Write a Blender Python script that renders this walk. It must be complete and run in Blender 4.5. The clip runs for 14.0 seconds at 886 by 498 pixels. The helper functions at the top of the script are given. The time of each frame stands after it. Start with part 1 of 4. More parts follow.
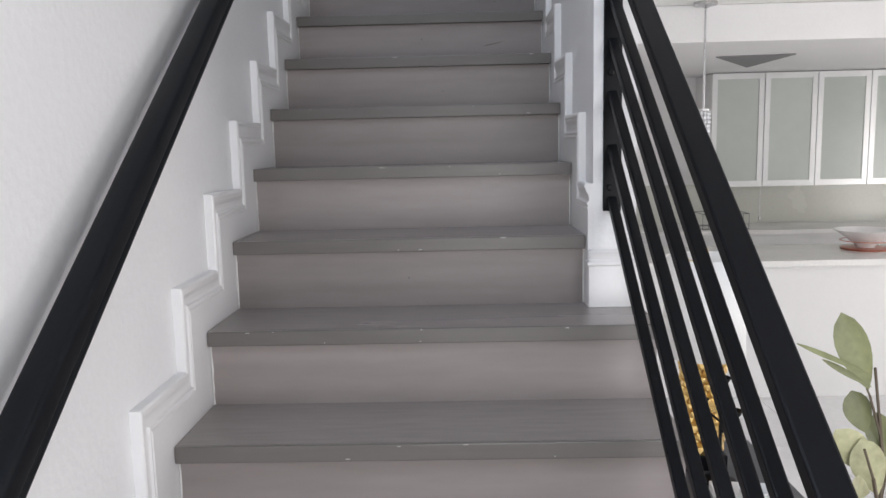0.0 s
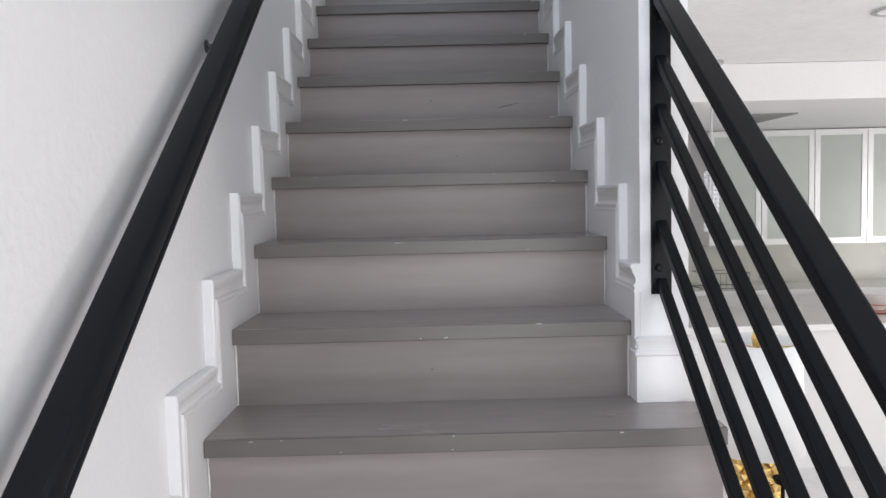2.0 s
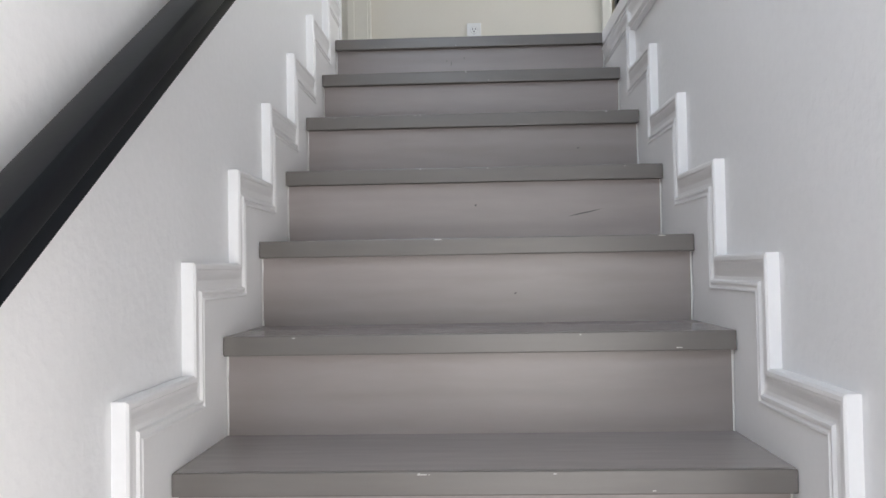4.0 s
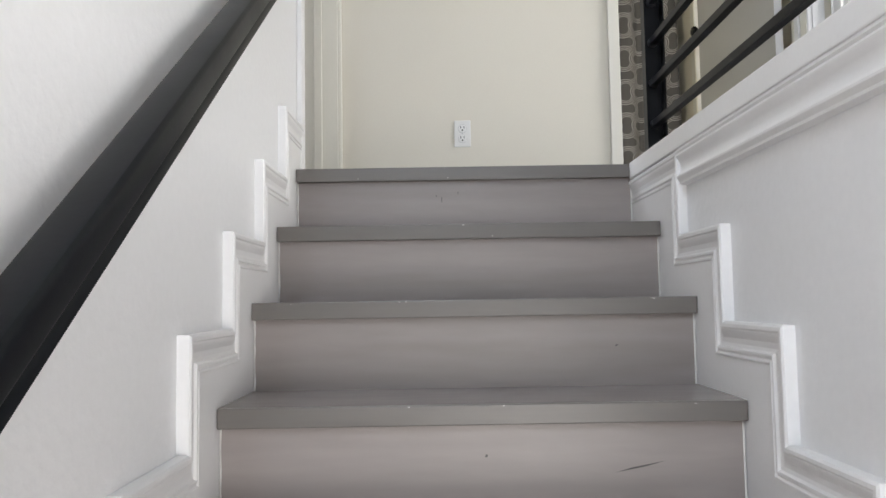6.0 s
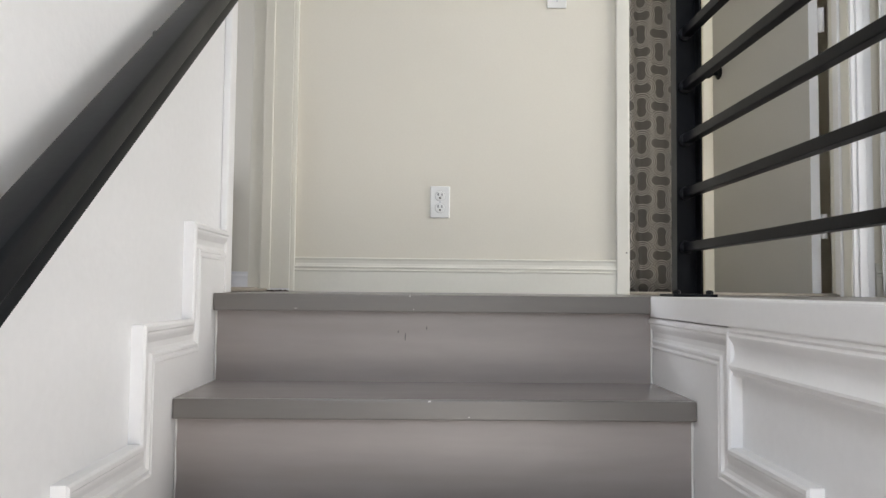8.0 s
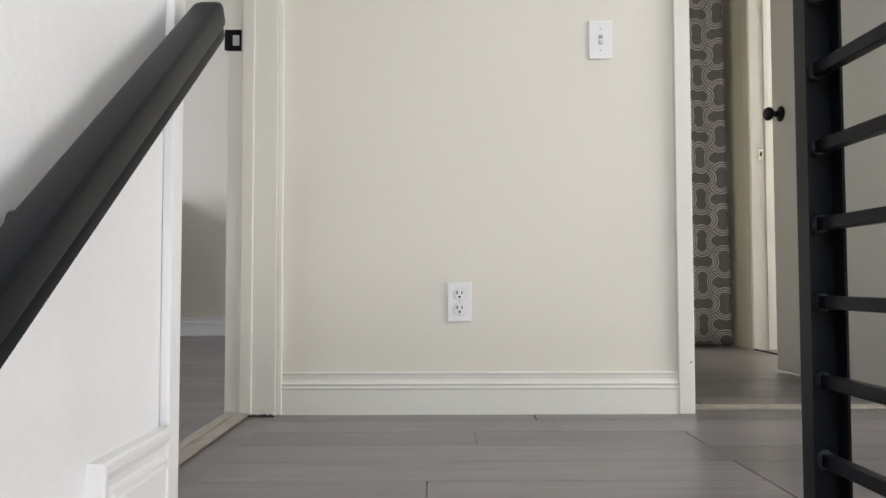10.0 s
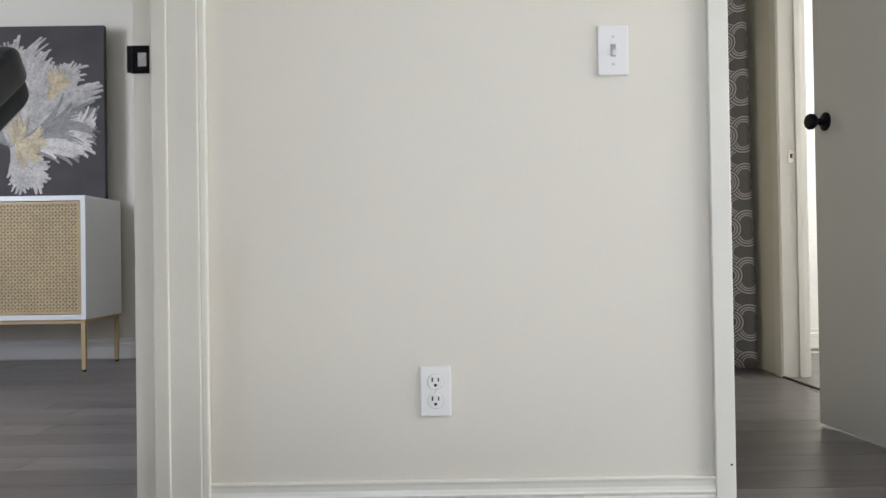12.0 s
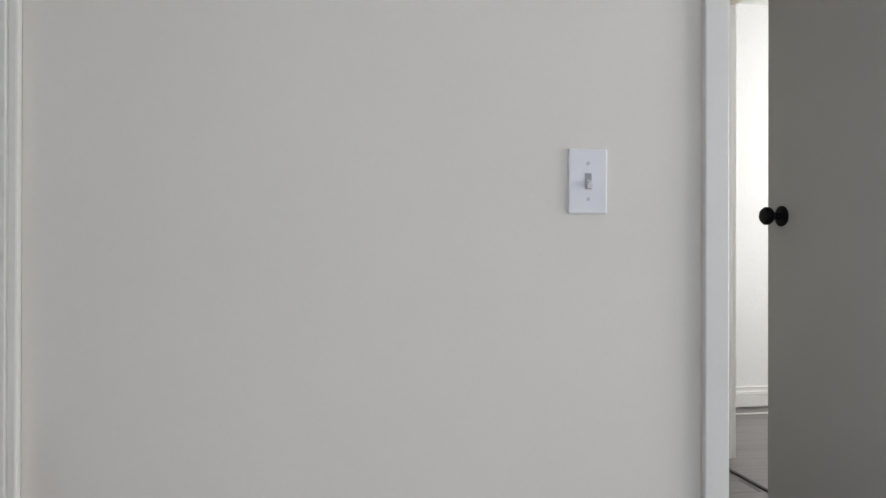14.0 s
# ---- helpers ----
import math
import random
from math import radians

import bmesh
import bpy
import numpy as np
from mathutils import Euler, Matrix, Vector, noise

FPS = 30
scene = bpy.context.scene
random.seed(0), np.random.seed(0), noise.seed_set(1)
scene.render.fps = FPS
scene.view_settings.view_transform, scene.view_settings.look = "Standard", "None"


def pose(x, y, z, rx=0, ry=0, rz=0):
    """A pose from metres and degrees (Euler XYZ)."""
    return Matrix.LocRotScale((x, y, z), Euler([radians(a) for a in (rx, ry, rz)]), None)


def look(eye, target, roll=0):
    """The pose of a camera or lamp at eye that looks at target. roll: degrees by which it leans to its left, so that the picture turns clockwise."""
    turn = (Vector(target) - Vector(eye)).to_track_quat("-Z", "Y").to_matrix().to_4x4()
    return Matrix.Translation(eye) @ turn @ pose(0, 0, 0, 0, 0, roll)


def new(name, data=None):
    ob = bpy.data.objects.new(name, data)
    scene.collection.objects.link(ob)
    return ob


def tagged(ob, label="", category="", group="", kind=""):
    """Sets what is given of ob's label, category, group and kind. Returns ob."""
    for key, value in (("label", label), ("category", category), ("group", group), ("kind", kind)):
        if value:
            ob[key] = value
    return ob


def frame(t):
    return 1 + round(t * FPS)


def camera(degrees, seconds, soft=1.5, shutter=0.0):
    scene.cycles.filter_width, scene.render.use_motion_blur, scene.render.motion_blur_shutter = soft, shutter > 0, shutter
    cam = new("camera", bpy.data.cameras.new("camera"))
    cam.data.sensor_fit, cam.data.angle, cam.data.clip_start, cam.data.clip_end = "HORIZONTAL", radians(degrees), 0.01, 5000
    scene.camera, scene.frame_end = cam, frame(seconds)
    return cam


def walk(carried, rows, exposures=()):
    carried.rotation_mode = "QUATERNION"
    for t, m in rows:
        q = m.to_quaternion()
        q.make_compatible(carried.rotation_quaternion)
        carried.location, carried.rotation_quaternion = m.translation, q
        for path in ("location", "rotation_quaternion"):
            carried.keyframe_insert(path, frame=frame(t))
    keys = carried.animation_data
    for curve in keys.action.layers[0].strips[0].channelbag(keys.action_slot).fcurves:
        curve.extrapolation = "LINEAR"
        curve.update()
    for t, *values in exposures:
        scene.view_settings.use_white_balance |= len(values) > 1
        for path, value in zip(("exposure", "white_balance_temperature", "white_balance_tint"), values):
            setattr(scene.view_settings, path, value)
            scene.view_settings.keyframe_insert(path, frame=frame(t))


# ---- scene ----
cam = camera(60.66, 14.0)
# seconds, x, y, z, heading, tilt, lean
PATH = [
    (0, 0.598, -3.659, -1.040, 1.27, -7.80, 1.31),
    (0.5, 0.566, -3.667, -1.072, 0.88, -8.92, 1.27),
    (1, 0.505, -3.659, -1.035, -0.04, -8.05, 1.54),
    (1.5, 0.477, -3.598, -1.001, -0.38, -6.24, 1.61),
    (2, 0.484, -3.434, -0.984, -0.32, -3.91, 1.39),
    (2.2, 0.491, -3.347, -0.968, 0.21, -3.50, 1.22),
    (4.3, 0.435, -2.475, -0.700, 2.10, 2.28, 0.98),
    (4.5, 0.419, -2.412, -0.626, 1.95, 2.73, 1.05),
    (5, 0.414, -2.295, -0.542, 1.57, 3.55, 1.09),
    (5.5, 0.415, -2.175, -0.416, 0.74, 4.08, 1.06),
    (6, 0.396, -2.060, -0.367, -0.14, 3.91, 0.95),
    (6.5, 0.364, -1.920, -0.227, -1.54, 3.65, 0.61),
    (7, 0.384, -1.818, -0.171, -1.77, 3.22, 0.19),
    (7.5, 0.435, -1.671, -0.036, -1.77, 2.99, -0.33),
    (8, 0.437, -1.590, 0.013, -1.45, 3.02, -0.60),
    (8.5, 0.402, -1.457, 0.110, -1.21, 3.15, -0.54),
    (11, 0.466, -0.895, 0.455, -0.23, 1.45, 0.44),
    (11.5, 0.494, -0.762, 0.504, -0.15, 0.81, 0.65),
    (12, 0.504, -0.670, 0.600, -0.24, 0.56, 0.86),
    (12.5, 0.478, -0.553, 0.674, -1.52, 0.46, 0.92),
    (13, 0.463, -0.448, 0.772, -3.42, 1.04, 1.16),
    (13.5, 0.462, -0.357, 0.832, -5.51, 0.07, 0.17),
    (14, 0.464, -0.243, 0.926, -8.38, 0.15, -0.12),
]


def carried_pose(x, y, z, heading, tilt, lean):
    return pose(x, y, z, 90 + tilt, 0, heading) @ pose(0, 0, 0, 0, 0, -lean)


walk(cam, [(row[0], carried_pose(*row[1:])) for row in PATH],
     exposures=[(0.0, -0.60, 6600, 13.5), (2.2, -0.40, 6580, 13), (4.5, 0.26, 6850, 12.5), (6.0, 0.38, 7000, 12.5), (7.5, 0.33, 7150, 12.5), (8.5, 0.45, 7100, 13.5), (11.0, 0.40, 6930, 13), (12.5, 0.31, 6650, 14), (13.0, 0.12, 6550, 15.5), (13.5, 0.10, 6480, 16), (14.0, -0.06, 6450, 16)])

# ---- main sizes ----
RISE, RUN, WIDE = 0.1828, 0.24206, 0.927      # stair rise, run, clear width
LAND = 0.979                                  # landing wall
LOW = -15 * RISE                              # lower floor level
LOWCEIL = -0.265
TOP = 2.40                                    # upper ceiling
WALL_L, WALL_R = -0.013, WIDE + 0.013         # plaster faces of the stairwell

# ---- world and lights ----
world = bpy.data.worlds.new("sky")
scene.world = world
world.use_nodes = True
wn = world.node_tree.nodes
sky = wn.new("ShaderNodeTexSky")
sky.sky_type = 'NISHITA'
sky.sun_disc = False
sky.sun_elevation, sky.sun_rotation = radians(40), radians(200)
wn["Background"].inputs[1].default_value = 0.1
world.node_tree.links.new(sky.outputs[0], wn["Background"].inputs[0])


def window_light(name, eye, target, w, h, watts, color=(1, 1, 1)):
    data = bpy.data.lights.new(name, 'AREA')
    data.shape, data.size, data.size_y, data.energy, data.color = 'RECTANGLE', w, h, watts, color
    ob = new(name, data)
    ob.matrix_world = look(eye, target)
    return ob


window_light("window_light_south", (1.75, -4.58, -1.40), (1.75, 0, -1.40), 2.7, 1.65, 74, (0.95, 0.98, 1.0))
window_light("window_light_living", (6.97, -1.0, -1.70), (0, -1.0, -1.70), 2.8, 1.5, 178, (1, 0.985, 0.955))
window_light("window_light_kitchen", (6.97, 0.9, -1.3), (0, 0.9, -1.3), 1.2, 1.2, 2, (1, 0.98, 0.95))
window_light("window_light_hall", (3.97, -0.2, 1.0), (0, -0.2, 1.0), 1.5, 1.6, 54, (0.92, 0.97, 1.0))
# added fill, no known window here: brightens right wall and treads
window_light("fill_light_stairwell", (-0.03, -3.9, 1.5), (2.0, -2.8, 0.0), 1.15, 1.05, 60, (0.64, 0.81, 1.0))
window_light("window_light_bedroom", (-3.57, 1.6, 1.4), (0, 2.2, 1.0), 1.6, 1.4, 104, (0.74, 0.84, 1.0))
window_light("window_light_bath", (4.27, 2.7, 1.4), (2.0, 2.7, 1.2), 1.4, 1.4, 62, (0.95, 1, 0.95))


# ---- materials ----
def material(name, color, rough=0.5, metal=0.0, spread=0.06, scale=6.0, grain=60.0, bump=0.1, stretch=(1, 1, 1), shift=0.0, coat=0.0, streak=0.0, streak_size=(0.35, 1, 7)):
    """Colour with two scales of variation, fine relief; shift: how far pieces differ from each other."""
    m = bpy.data.materials.new(name)
    m.use_nodes = True
    n, l = m.node_tree.nodes, m.node_tree.links
    bsdf = n["Principled BSDF"]
    co = n.new("ShaderNodeTexCoord")
    mp = n.new("ShaderNodeMapping")
    mp.inputs["Scale"].default_value = stretch
    l.new(co.outputs["Object"], mp.inputs[0])
    big, fine = n.new("ShaderNodeTexNoise"), n.new("ShaderNodeTexNoise")
    big.inputs["Scale"].default_value, big.inputs["Detail"].default_value = scale, 4
    fine.inputs["Scale"].default_value, fine.inputs["Detail"].default_value = grain, 5
    info = n.new("ShaderNodeObjectInfo")
    add = n.new("ShaderNodeVectorMath")
    add.operation = 'ADD'
    sc = n.new("ShaderNodeVectorMath")
    sc.operation = 'SCALE'
    sc.inputs[0].default_value = (17, 31, 23)
    l.new(info.outputs["Random"], sc.inputs["Scale"])
    l.new(mp.outputs[0], add.inputs[0])
    l.new(sc.outputs[0], add.inputs[1])
    for tex in (big, fine):
        l.new(add.outputs[0], tex.inputs["Vector"])
    mix = n.new("ShaderNodeMath")
    mix.operation = 'MULTIPLY_ADD'
    mix.inputs[1].default_value = 0.5
    l.new(fine.outputs["Fac"], mix.inputs[0])
    half = n.new("ShaderNodeMath")
    half.operation = 'MULTIPLY'
    half.inputs[1].default_value = 0.5
    l.new(big.outputs["Fac"], half.inputs[0])
    l.new(half.outputs[0], mix.inputs[2])
    val = n.new("ShaderNodeMapRange")
    val.inputs["From Min"].default_value, val.inputs["From Max"].default_value = 0.3, 0.7
    val.inputs["To Min"].default_value, val.inputs["To Max"].default_value = 1 - spread * 2, 1 + spread * 2
    l.new(mix.outputs[0], val.inputs["Value"])
    piece = n.new("ShaderNodeMapRange")
    piece.inputs["To Min"].default_value, piece.inputs["To Max"].default_value = 1 - shift, 1 + shift
    l.new(info.outputs["Random"], piece.inputs["Value"])
    both = n.new("ShaderNodeMath")
    both.operation = 'MULTIPLY'
    l.new(val.outputs[0], both.inputs[0])
    l.new(piece.outputs[0], both.inputs[1])
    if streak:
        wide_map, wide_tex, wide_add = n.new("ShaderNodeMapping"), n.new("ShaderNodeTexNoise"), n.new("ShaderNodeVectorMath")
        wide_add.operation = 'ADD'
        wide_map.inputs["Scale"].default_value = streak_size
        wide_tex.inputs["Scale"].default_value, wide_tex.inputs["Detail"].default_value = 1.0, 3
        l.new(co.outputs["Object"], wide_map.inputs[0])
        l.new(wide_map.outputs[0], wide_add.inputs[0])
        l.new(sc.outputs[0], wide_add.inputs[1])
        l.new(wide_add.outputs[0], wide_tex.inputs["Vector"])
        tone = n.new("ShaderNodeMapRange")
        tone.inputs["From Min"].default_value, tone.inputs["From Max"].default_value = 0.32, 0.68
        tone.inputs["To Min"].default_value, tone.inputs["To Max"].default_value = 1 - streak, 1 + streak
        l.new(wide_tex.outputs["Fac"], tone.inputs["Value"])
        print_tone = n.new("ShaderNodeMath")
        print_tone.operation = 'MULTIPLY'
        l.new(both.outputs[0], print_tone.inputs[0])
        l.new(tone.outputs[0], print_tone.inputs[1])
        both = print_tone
    hsv = n.new("ShaderNodeHueSaturation")
    hsv.inputs["Color"].default_value = (*color, 1)
    l.new(both.outputs[0], hsv.inputs["Value"])
    l.new(hsv.outputs[0], bsdf.inputs["Base Color"])
    rr = n.new("ShaderNodeMapRange")
    rr.inputs["To Min"].default_value, rr.inputs["To Max"].default_value = max(0, rough - 0.08), min(1, rough + 0.08)
    l.new(big.outputs["Fac"], rr.inputs["Value"])
    l.new(rr.outputs[0], bsdf.inputs["Roughness"])
    bsdf.inputs["Metallic"].default_value = metal
    bsdf.inputs["Coat Weight"].default_value = coat
    if bump:
        bp = n.new("ShaderNodeBump")
        bp.inputs["Strength"].default_value, bp.inputs["Distance"].default_value = bump, 0.002
        l.new(fine.outputs["Fac"], bp.inputs["Height"])
        l.new(bp.outputs[0], bsdf.inputs["Normal"])
    return m


PLASTER = material("white_plaster", (0.825, 0.82, 0.825), 0.5, spread=0.012, scale=2.0, grain=60, bump=0.6)
CREAM = material("landing_paint", (0.735, 0.690, 0.600), 0.5, spread=0.010, scale=1.5, grain=140, bump=0.08)
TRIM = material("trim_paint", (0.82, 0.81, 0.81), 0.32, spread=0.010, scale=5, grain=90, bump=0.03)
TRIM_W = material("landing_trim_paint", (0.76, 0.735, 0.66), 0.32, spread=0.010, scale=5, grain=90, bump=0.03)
CEIL = material("ceiling_paint", (0.82, 0.82, 0.81), 0.8, spread=0.03, scale=5, grain=30, bump=0.5)
# one vinyl in two tones: top light and front shade put into the colours
TREAD = material("tread_lit_vinyl", (0.285, 0.256, 0.246), 0.24, spread=0.05, scale=3, grain=70, bump=0.02, stretch=(0.12, 1, 1), shift=0.05, streak=0.05, streak_size=(0.3, 5, 1))
NOSING_SHADED = material("nosing_shaded_vinyl", (0.146, 0.133, 0.123), 0.32, spread=0.04, scale=3, grain=70, bump=0.12, stretch=(0.12, 1, 1), shift=0.05)
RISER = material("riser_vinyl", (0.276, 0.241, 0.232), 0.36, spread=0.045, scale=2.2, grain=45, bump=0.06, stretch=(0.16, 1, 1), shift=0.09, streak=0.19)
PLANK = material("plank_vinyl", (0.155, 0.141, 0.139), 0.33, spread=0.12, scale=5, grain=60, bump=0.10, stretch=(0.12, 1, 1), shift=0.16, streak=0.16, streak_size=(0.5, 9, 1))
OAK = material("threshold_wood", (0.31, 0.27, 0.225), 0.5, spread=0.14, scale=8, grain=70, bump=0.15, stretch=(1, 0.2, 1))
BLACK = material("black_metal", (0.0062, 0.0066, 0.0082), 0.36, metal=0.0, spread=0.08, scale=8, grain=120, bump=0.05)
RAILPAINT = material("dark_rail_paint", (0.0065, 0.0078, 0.0100), 0.38, spread=0.10, scale=7, grain=100, bump=0.04)
for dark in (BLACK, RAILPAINT):
    dark.node_tree.nodes["Principled BSDF"].inputs["Specular IOR Level"].default_value = 0.12
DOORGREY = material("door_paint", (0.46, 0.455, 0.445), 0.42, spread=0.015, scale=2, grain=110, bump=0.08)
TILE = material("floor_tile", (0.68, 0.68, 0.69), 0.18, spread=0.04, scale=2, grain=20, bump=0.02, shift=0.03)
GROUT = material("grout", (0.42, 0.42, 0.43), 0.8)
PLASTIC = material("white_plastic", (0.78, 0.77, 0.75), 0.3, spread=0.004, bump=0)
DARKSLOT = material("socket_slot", (0.02, 0.02, 0.02), 0.6, bump=0)
GREYPL = material("toggle_grey", (0.35, 0.35, 0.35), 0.4, bump=0)
SOCKETSHADE = material("socket_shade_grey", (0.55, 0.54, 0.53), 0.4, bump=0)
STEEL = material("brushed_steel", (0.55, 0.55, 0.56), 0.28, metal=1.0, bump=0.03)
DARKSTEEL = material("dark_steel", (0.16, 0.16, 0.17), 0.3, metal=0.8, bump=0.02)
LACQUER = material("white_lacquer", (0.74, 0.74, 0.74), 0.35, spread=0.01, bump=0.02)
BRASS = material("matt_brass_leg", (0.46, 0.33, 0.17), 0.4, spread=0.05, bump=0.05)
GOLD = material("gold_leaf", (0.70, 0.49, 0.19), 0.30, metal=0.9, spread=0.12, scale=25, grain=60, bump=0.5)
SHADE = material("white_linen", (0.86, 0.86, 0.85), 0.8, spread=0.02, grain=200, bump=0.2)
DARKTABLE = material("charcoal_table", (0.07, 0.072, 0.08), 0.4, spread=0.08)
LEAF = material("leaf_green", (0.165, 0.175, 0.075), 0.45, spread=0.14, scale=14, grain=60, bump=0.2, shift=0.18)
LEAFPALE = material("leaf_pale", (0.42, 0.41, 0.24), 0.5, spread=0.14, scale=14, grain=60, bump=0.2, shift=0.12)
STEM = material("plant_stem", (0.10, 0.075, 0.05), 0.6)
ALU = material("aluminium_frame", (0.62, 0.63, 0.63), 0.32, metal=0.35, spread=0.02, bump=0.02)
COUNTER = material("white_counter", (0.78, 0.78, 0.77), 0.16, spread=0.03, scale=3, bump=0.0)
PORCELAIN = material("porcelain", (0.85, 0.85, 0.85), 0.12, spread=0.01, bump=0)
TERRA = material("copper_tray", (0.42, 0.14, 0.09), 0.3, spread=0.08)
FROST = material("frosted_glass", (0.45, 0.49, 0.46), 0.24, spread=0.02, scale=1.2, grain=8, bump=0.0, shift=0.08)
GLASSWARE = material("clear_ware", (0.8, 0.82, 0.85), 0.1, spread=0.02, bump=0)
CANVAS = material("dark_canvas", (0.055, 0.05, 0.052), 0.75, spread=0.22, scale=5, grain=180, bump=0.4)
PAINTWHITE = material("white_paint_stroke", (0.49, 0.46, 0.43), 0.55, spread=0.22, scale=14, grain=70, bump=0.8, shift=0.2)
PAINTGREY = material("grey_paint_stroke", (0.25, 0.235, 0.23), 0.55, spread=0.2, scale=14, grain=70, bump=0.8, shift=0.25)
PAINTGOLD = material("gold_paint_stroke", (0.55, 0.44, 0.27), 0.5, spread=0.2, scale=14, grain=70, bump=0.8, shift=0.2)
PAPER = material("magazine_paper", (0.5, 0.5, 0.52), 0.35, spread=0.15, scale=20)


# ---- mesh helpers ----
def box(bm, x0, y0, z0, x1, y1, z1, bevel=0.0):
    made = bmesh.ops.create_cube(bm, size=1.0)
    for v in made["verts"]:
        v.co = Vector((x0 + (v.co.x + 0.5) * (x1 - x0), y0 + (v.co.y + 0.5) * (y1 - y0), z0 + (v.co.z + 0.5) * (z1 - z0)))
    if bevel:
        edges = list({e for v in made["verts"] for e in v.link_edges})
        bmesh.ops.bevel(bm, geom=edges, offset=bevel, segments=2, affect='EDGES', profile=0.6)
    return bm


def boxes(*list_of, bevel=0.0):
    bm = bmesh.new()
    for b in list_of:
        box(bm, *b, bevel=bevel)
    return bm


def mesh_of(name, bm, mat, smooth=False, sharp=32):
    bmesh.ops.recalc_face_normals(bm, faces=bm.faces)
    me = bpy.data.meshes.new(name)
    bm.to_mesh(me)
    bm.free()
    if smooth:
        for p in me.polygons:
            p.use_smooth = True
        me.set_sharp_from_angle(angle=radians(sharp))
    me.materials.append(mat)
    return me


def part(name, bm, mat, parent=None, label="", smooth=False):
    ob = new(name, mesh_of(name, bm, mat, smooth))
    ob.parent = parent
    return tagged(ob, label)


def thing(name, label, category, at=(0, 0, 0), group=""):
    ob = new(name)
    ob.location = at
    ob.empty_display_size = 0.05
    return tagged(ob, label, category, group)


def setting(name, bm, mat, label, category, smooth=False):
    return tagged(part(name, bm, mat, None, label, smooth), "", category, "", "structure")


def lathe(bm, rings, seg=24, at=(0, 0, 0), axis='Z', closed=True):
    """Rings of (radius, height) turned about an axis."""
    loops = []
    for r, h in rings:
        loop = []
        for i in range(seg):
            a = 2 * math.pi * i / seg
            p = Vector((r * math.cos(a), r * math.sin(a), h))
            if axis == 'X':
                p = Vector((p.z, p.x, p.y))
            elif axis == 'Y':
                p = Vector((p.x, p.z, p.y))
            loop.append(bm.verts.new(p + Vector(at)))
        loops.append(loop)
    for a, b in zip(loops, loops[1:]):
        for i in range(seg):
            bm.faces.new((a[i], a[(i + 1) % seg], b[(i + 1) % seg], b[i]))
    if closed:
        bm.faces.new(loops[0])
        bm.faces.new(loops[-1])
    return bm


def prism(bm, section, a, b):
    """A section of (across, up) swept level-ended from a to b; across is horizontal."""
    a, b = Vector(a), Vector(b)
    way = (b - a).normalized()
    side = way.cross(Vector((0, 0, 1))).normalized()
    up = side.cross(way).normalized()
    rings = [[bm.verts.new(p + side * s + up * u) for s, u in section] for p in (a, b)]
    n = len(section)
    for i in range(n):
        bm.faces.new((rings[0][i], rings[0][(i + 1) % n], rings[1][(i + 1) % n], rings[1][i]))
    bm.faces.new(rings[0])
    bm.faces.new(rings[1])
    return bm


def rounded(w, h, r, seg=4):
    pts = []
    for cx, cy, a0 in ((w / 2 - r, h / 2 - r, 0), (-w / 2 + r, h / 2 - r, 90), (-w / 2 + r, -h / 2 + r, 180), (w / 2 - r, -h / 2 + r, 270)):
        for i in range(seg + 1):
            a = radians(a0 + 90 * i / seg)
            pts.append((cx + r * math.cos(a), cy + r * math.sin(a)))
    return pts


# ---- walls, floors, ceilings ----
NEAR, FAR, EAST, WEST = -4.6, 5.2, 7.0, -3.6
# left wall of the stairwell with the bedroom doorway
D1A, D1B, HEAD = 0.150, 0.955, 2.03
# the gap at y -4.5 to -3.3 is added for the unseen stairwell fill
setting("wall_west", boxes((WALL_L - 0.12, NEAR, LOW, WALL_L, -4.5, TOP), (WALL_L - 0.12, -4.5, LOW, WALL_L, -3.3, 0.95), (WALL_L - 0.12, -4.5, 2.05, WALL_L, -3.3, TOP), (WALL_L - 0.12, -3.3, LOW, WALL_L, D1A, TOP), (WALL_L - 0.12, D1B, 0, WALL_L, LAND + 0.12, TOP),
                           (WALL_L - 0.12, D1A, HEAD, WALL_L, D1B, TOP), (WALL_L - 0.12, D1A, LOW, WALL_L, 3.45, -0.02)),
        PLASTER, "white painted stairwell wall with fine roller texture", "wall")
# landing wall with the doorway to the far room
D2A, D2B = 1.14, 1.908
setting("wall_landing", boxes((WALL_L, LAND, -0.02, D2A - 0.02, LAND + 0.12, TOP), (D2A - 0.02, LAND, HEAD, D2B + 0.02, LAND + 0.12, TOP),
                              (D2B + 0.02, LAND, -0.02, 4.0, LAND + 0.12, TOP)), CREAM, "cream painted wall at the head of the stairs", "wall")
# half wall beside the flight, up to the upper floor
setting("wall_stair_side", boxes((WALL_R, -1.725, LOW, WALL_R + 0.11, 3.45, LOWCEIL), (WALL_R, -1.725, LOWCEIL, WALL_R + 0.11, 0.11, -0.045)),
        PLASTER, "white painted wall beside the stairs", "wall")
setting("wall_under_stairs", boxes((WALL_R + 0.02, -3.30, LOW, WALL_R + 0.10, -1.725, LOW + 0.10)), PLASTER, "white painted plinth under the open steps", "wall")
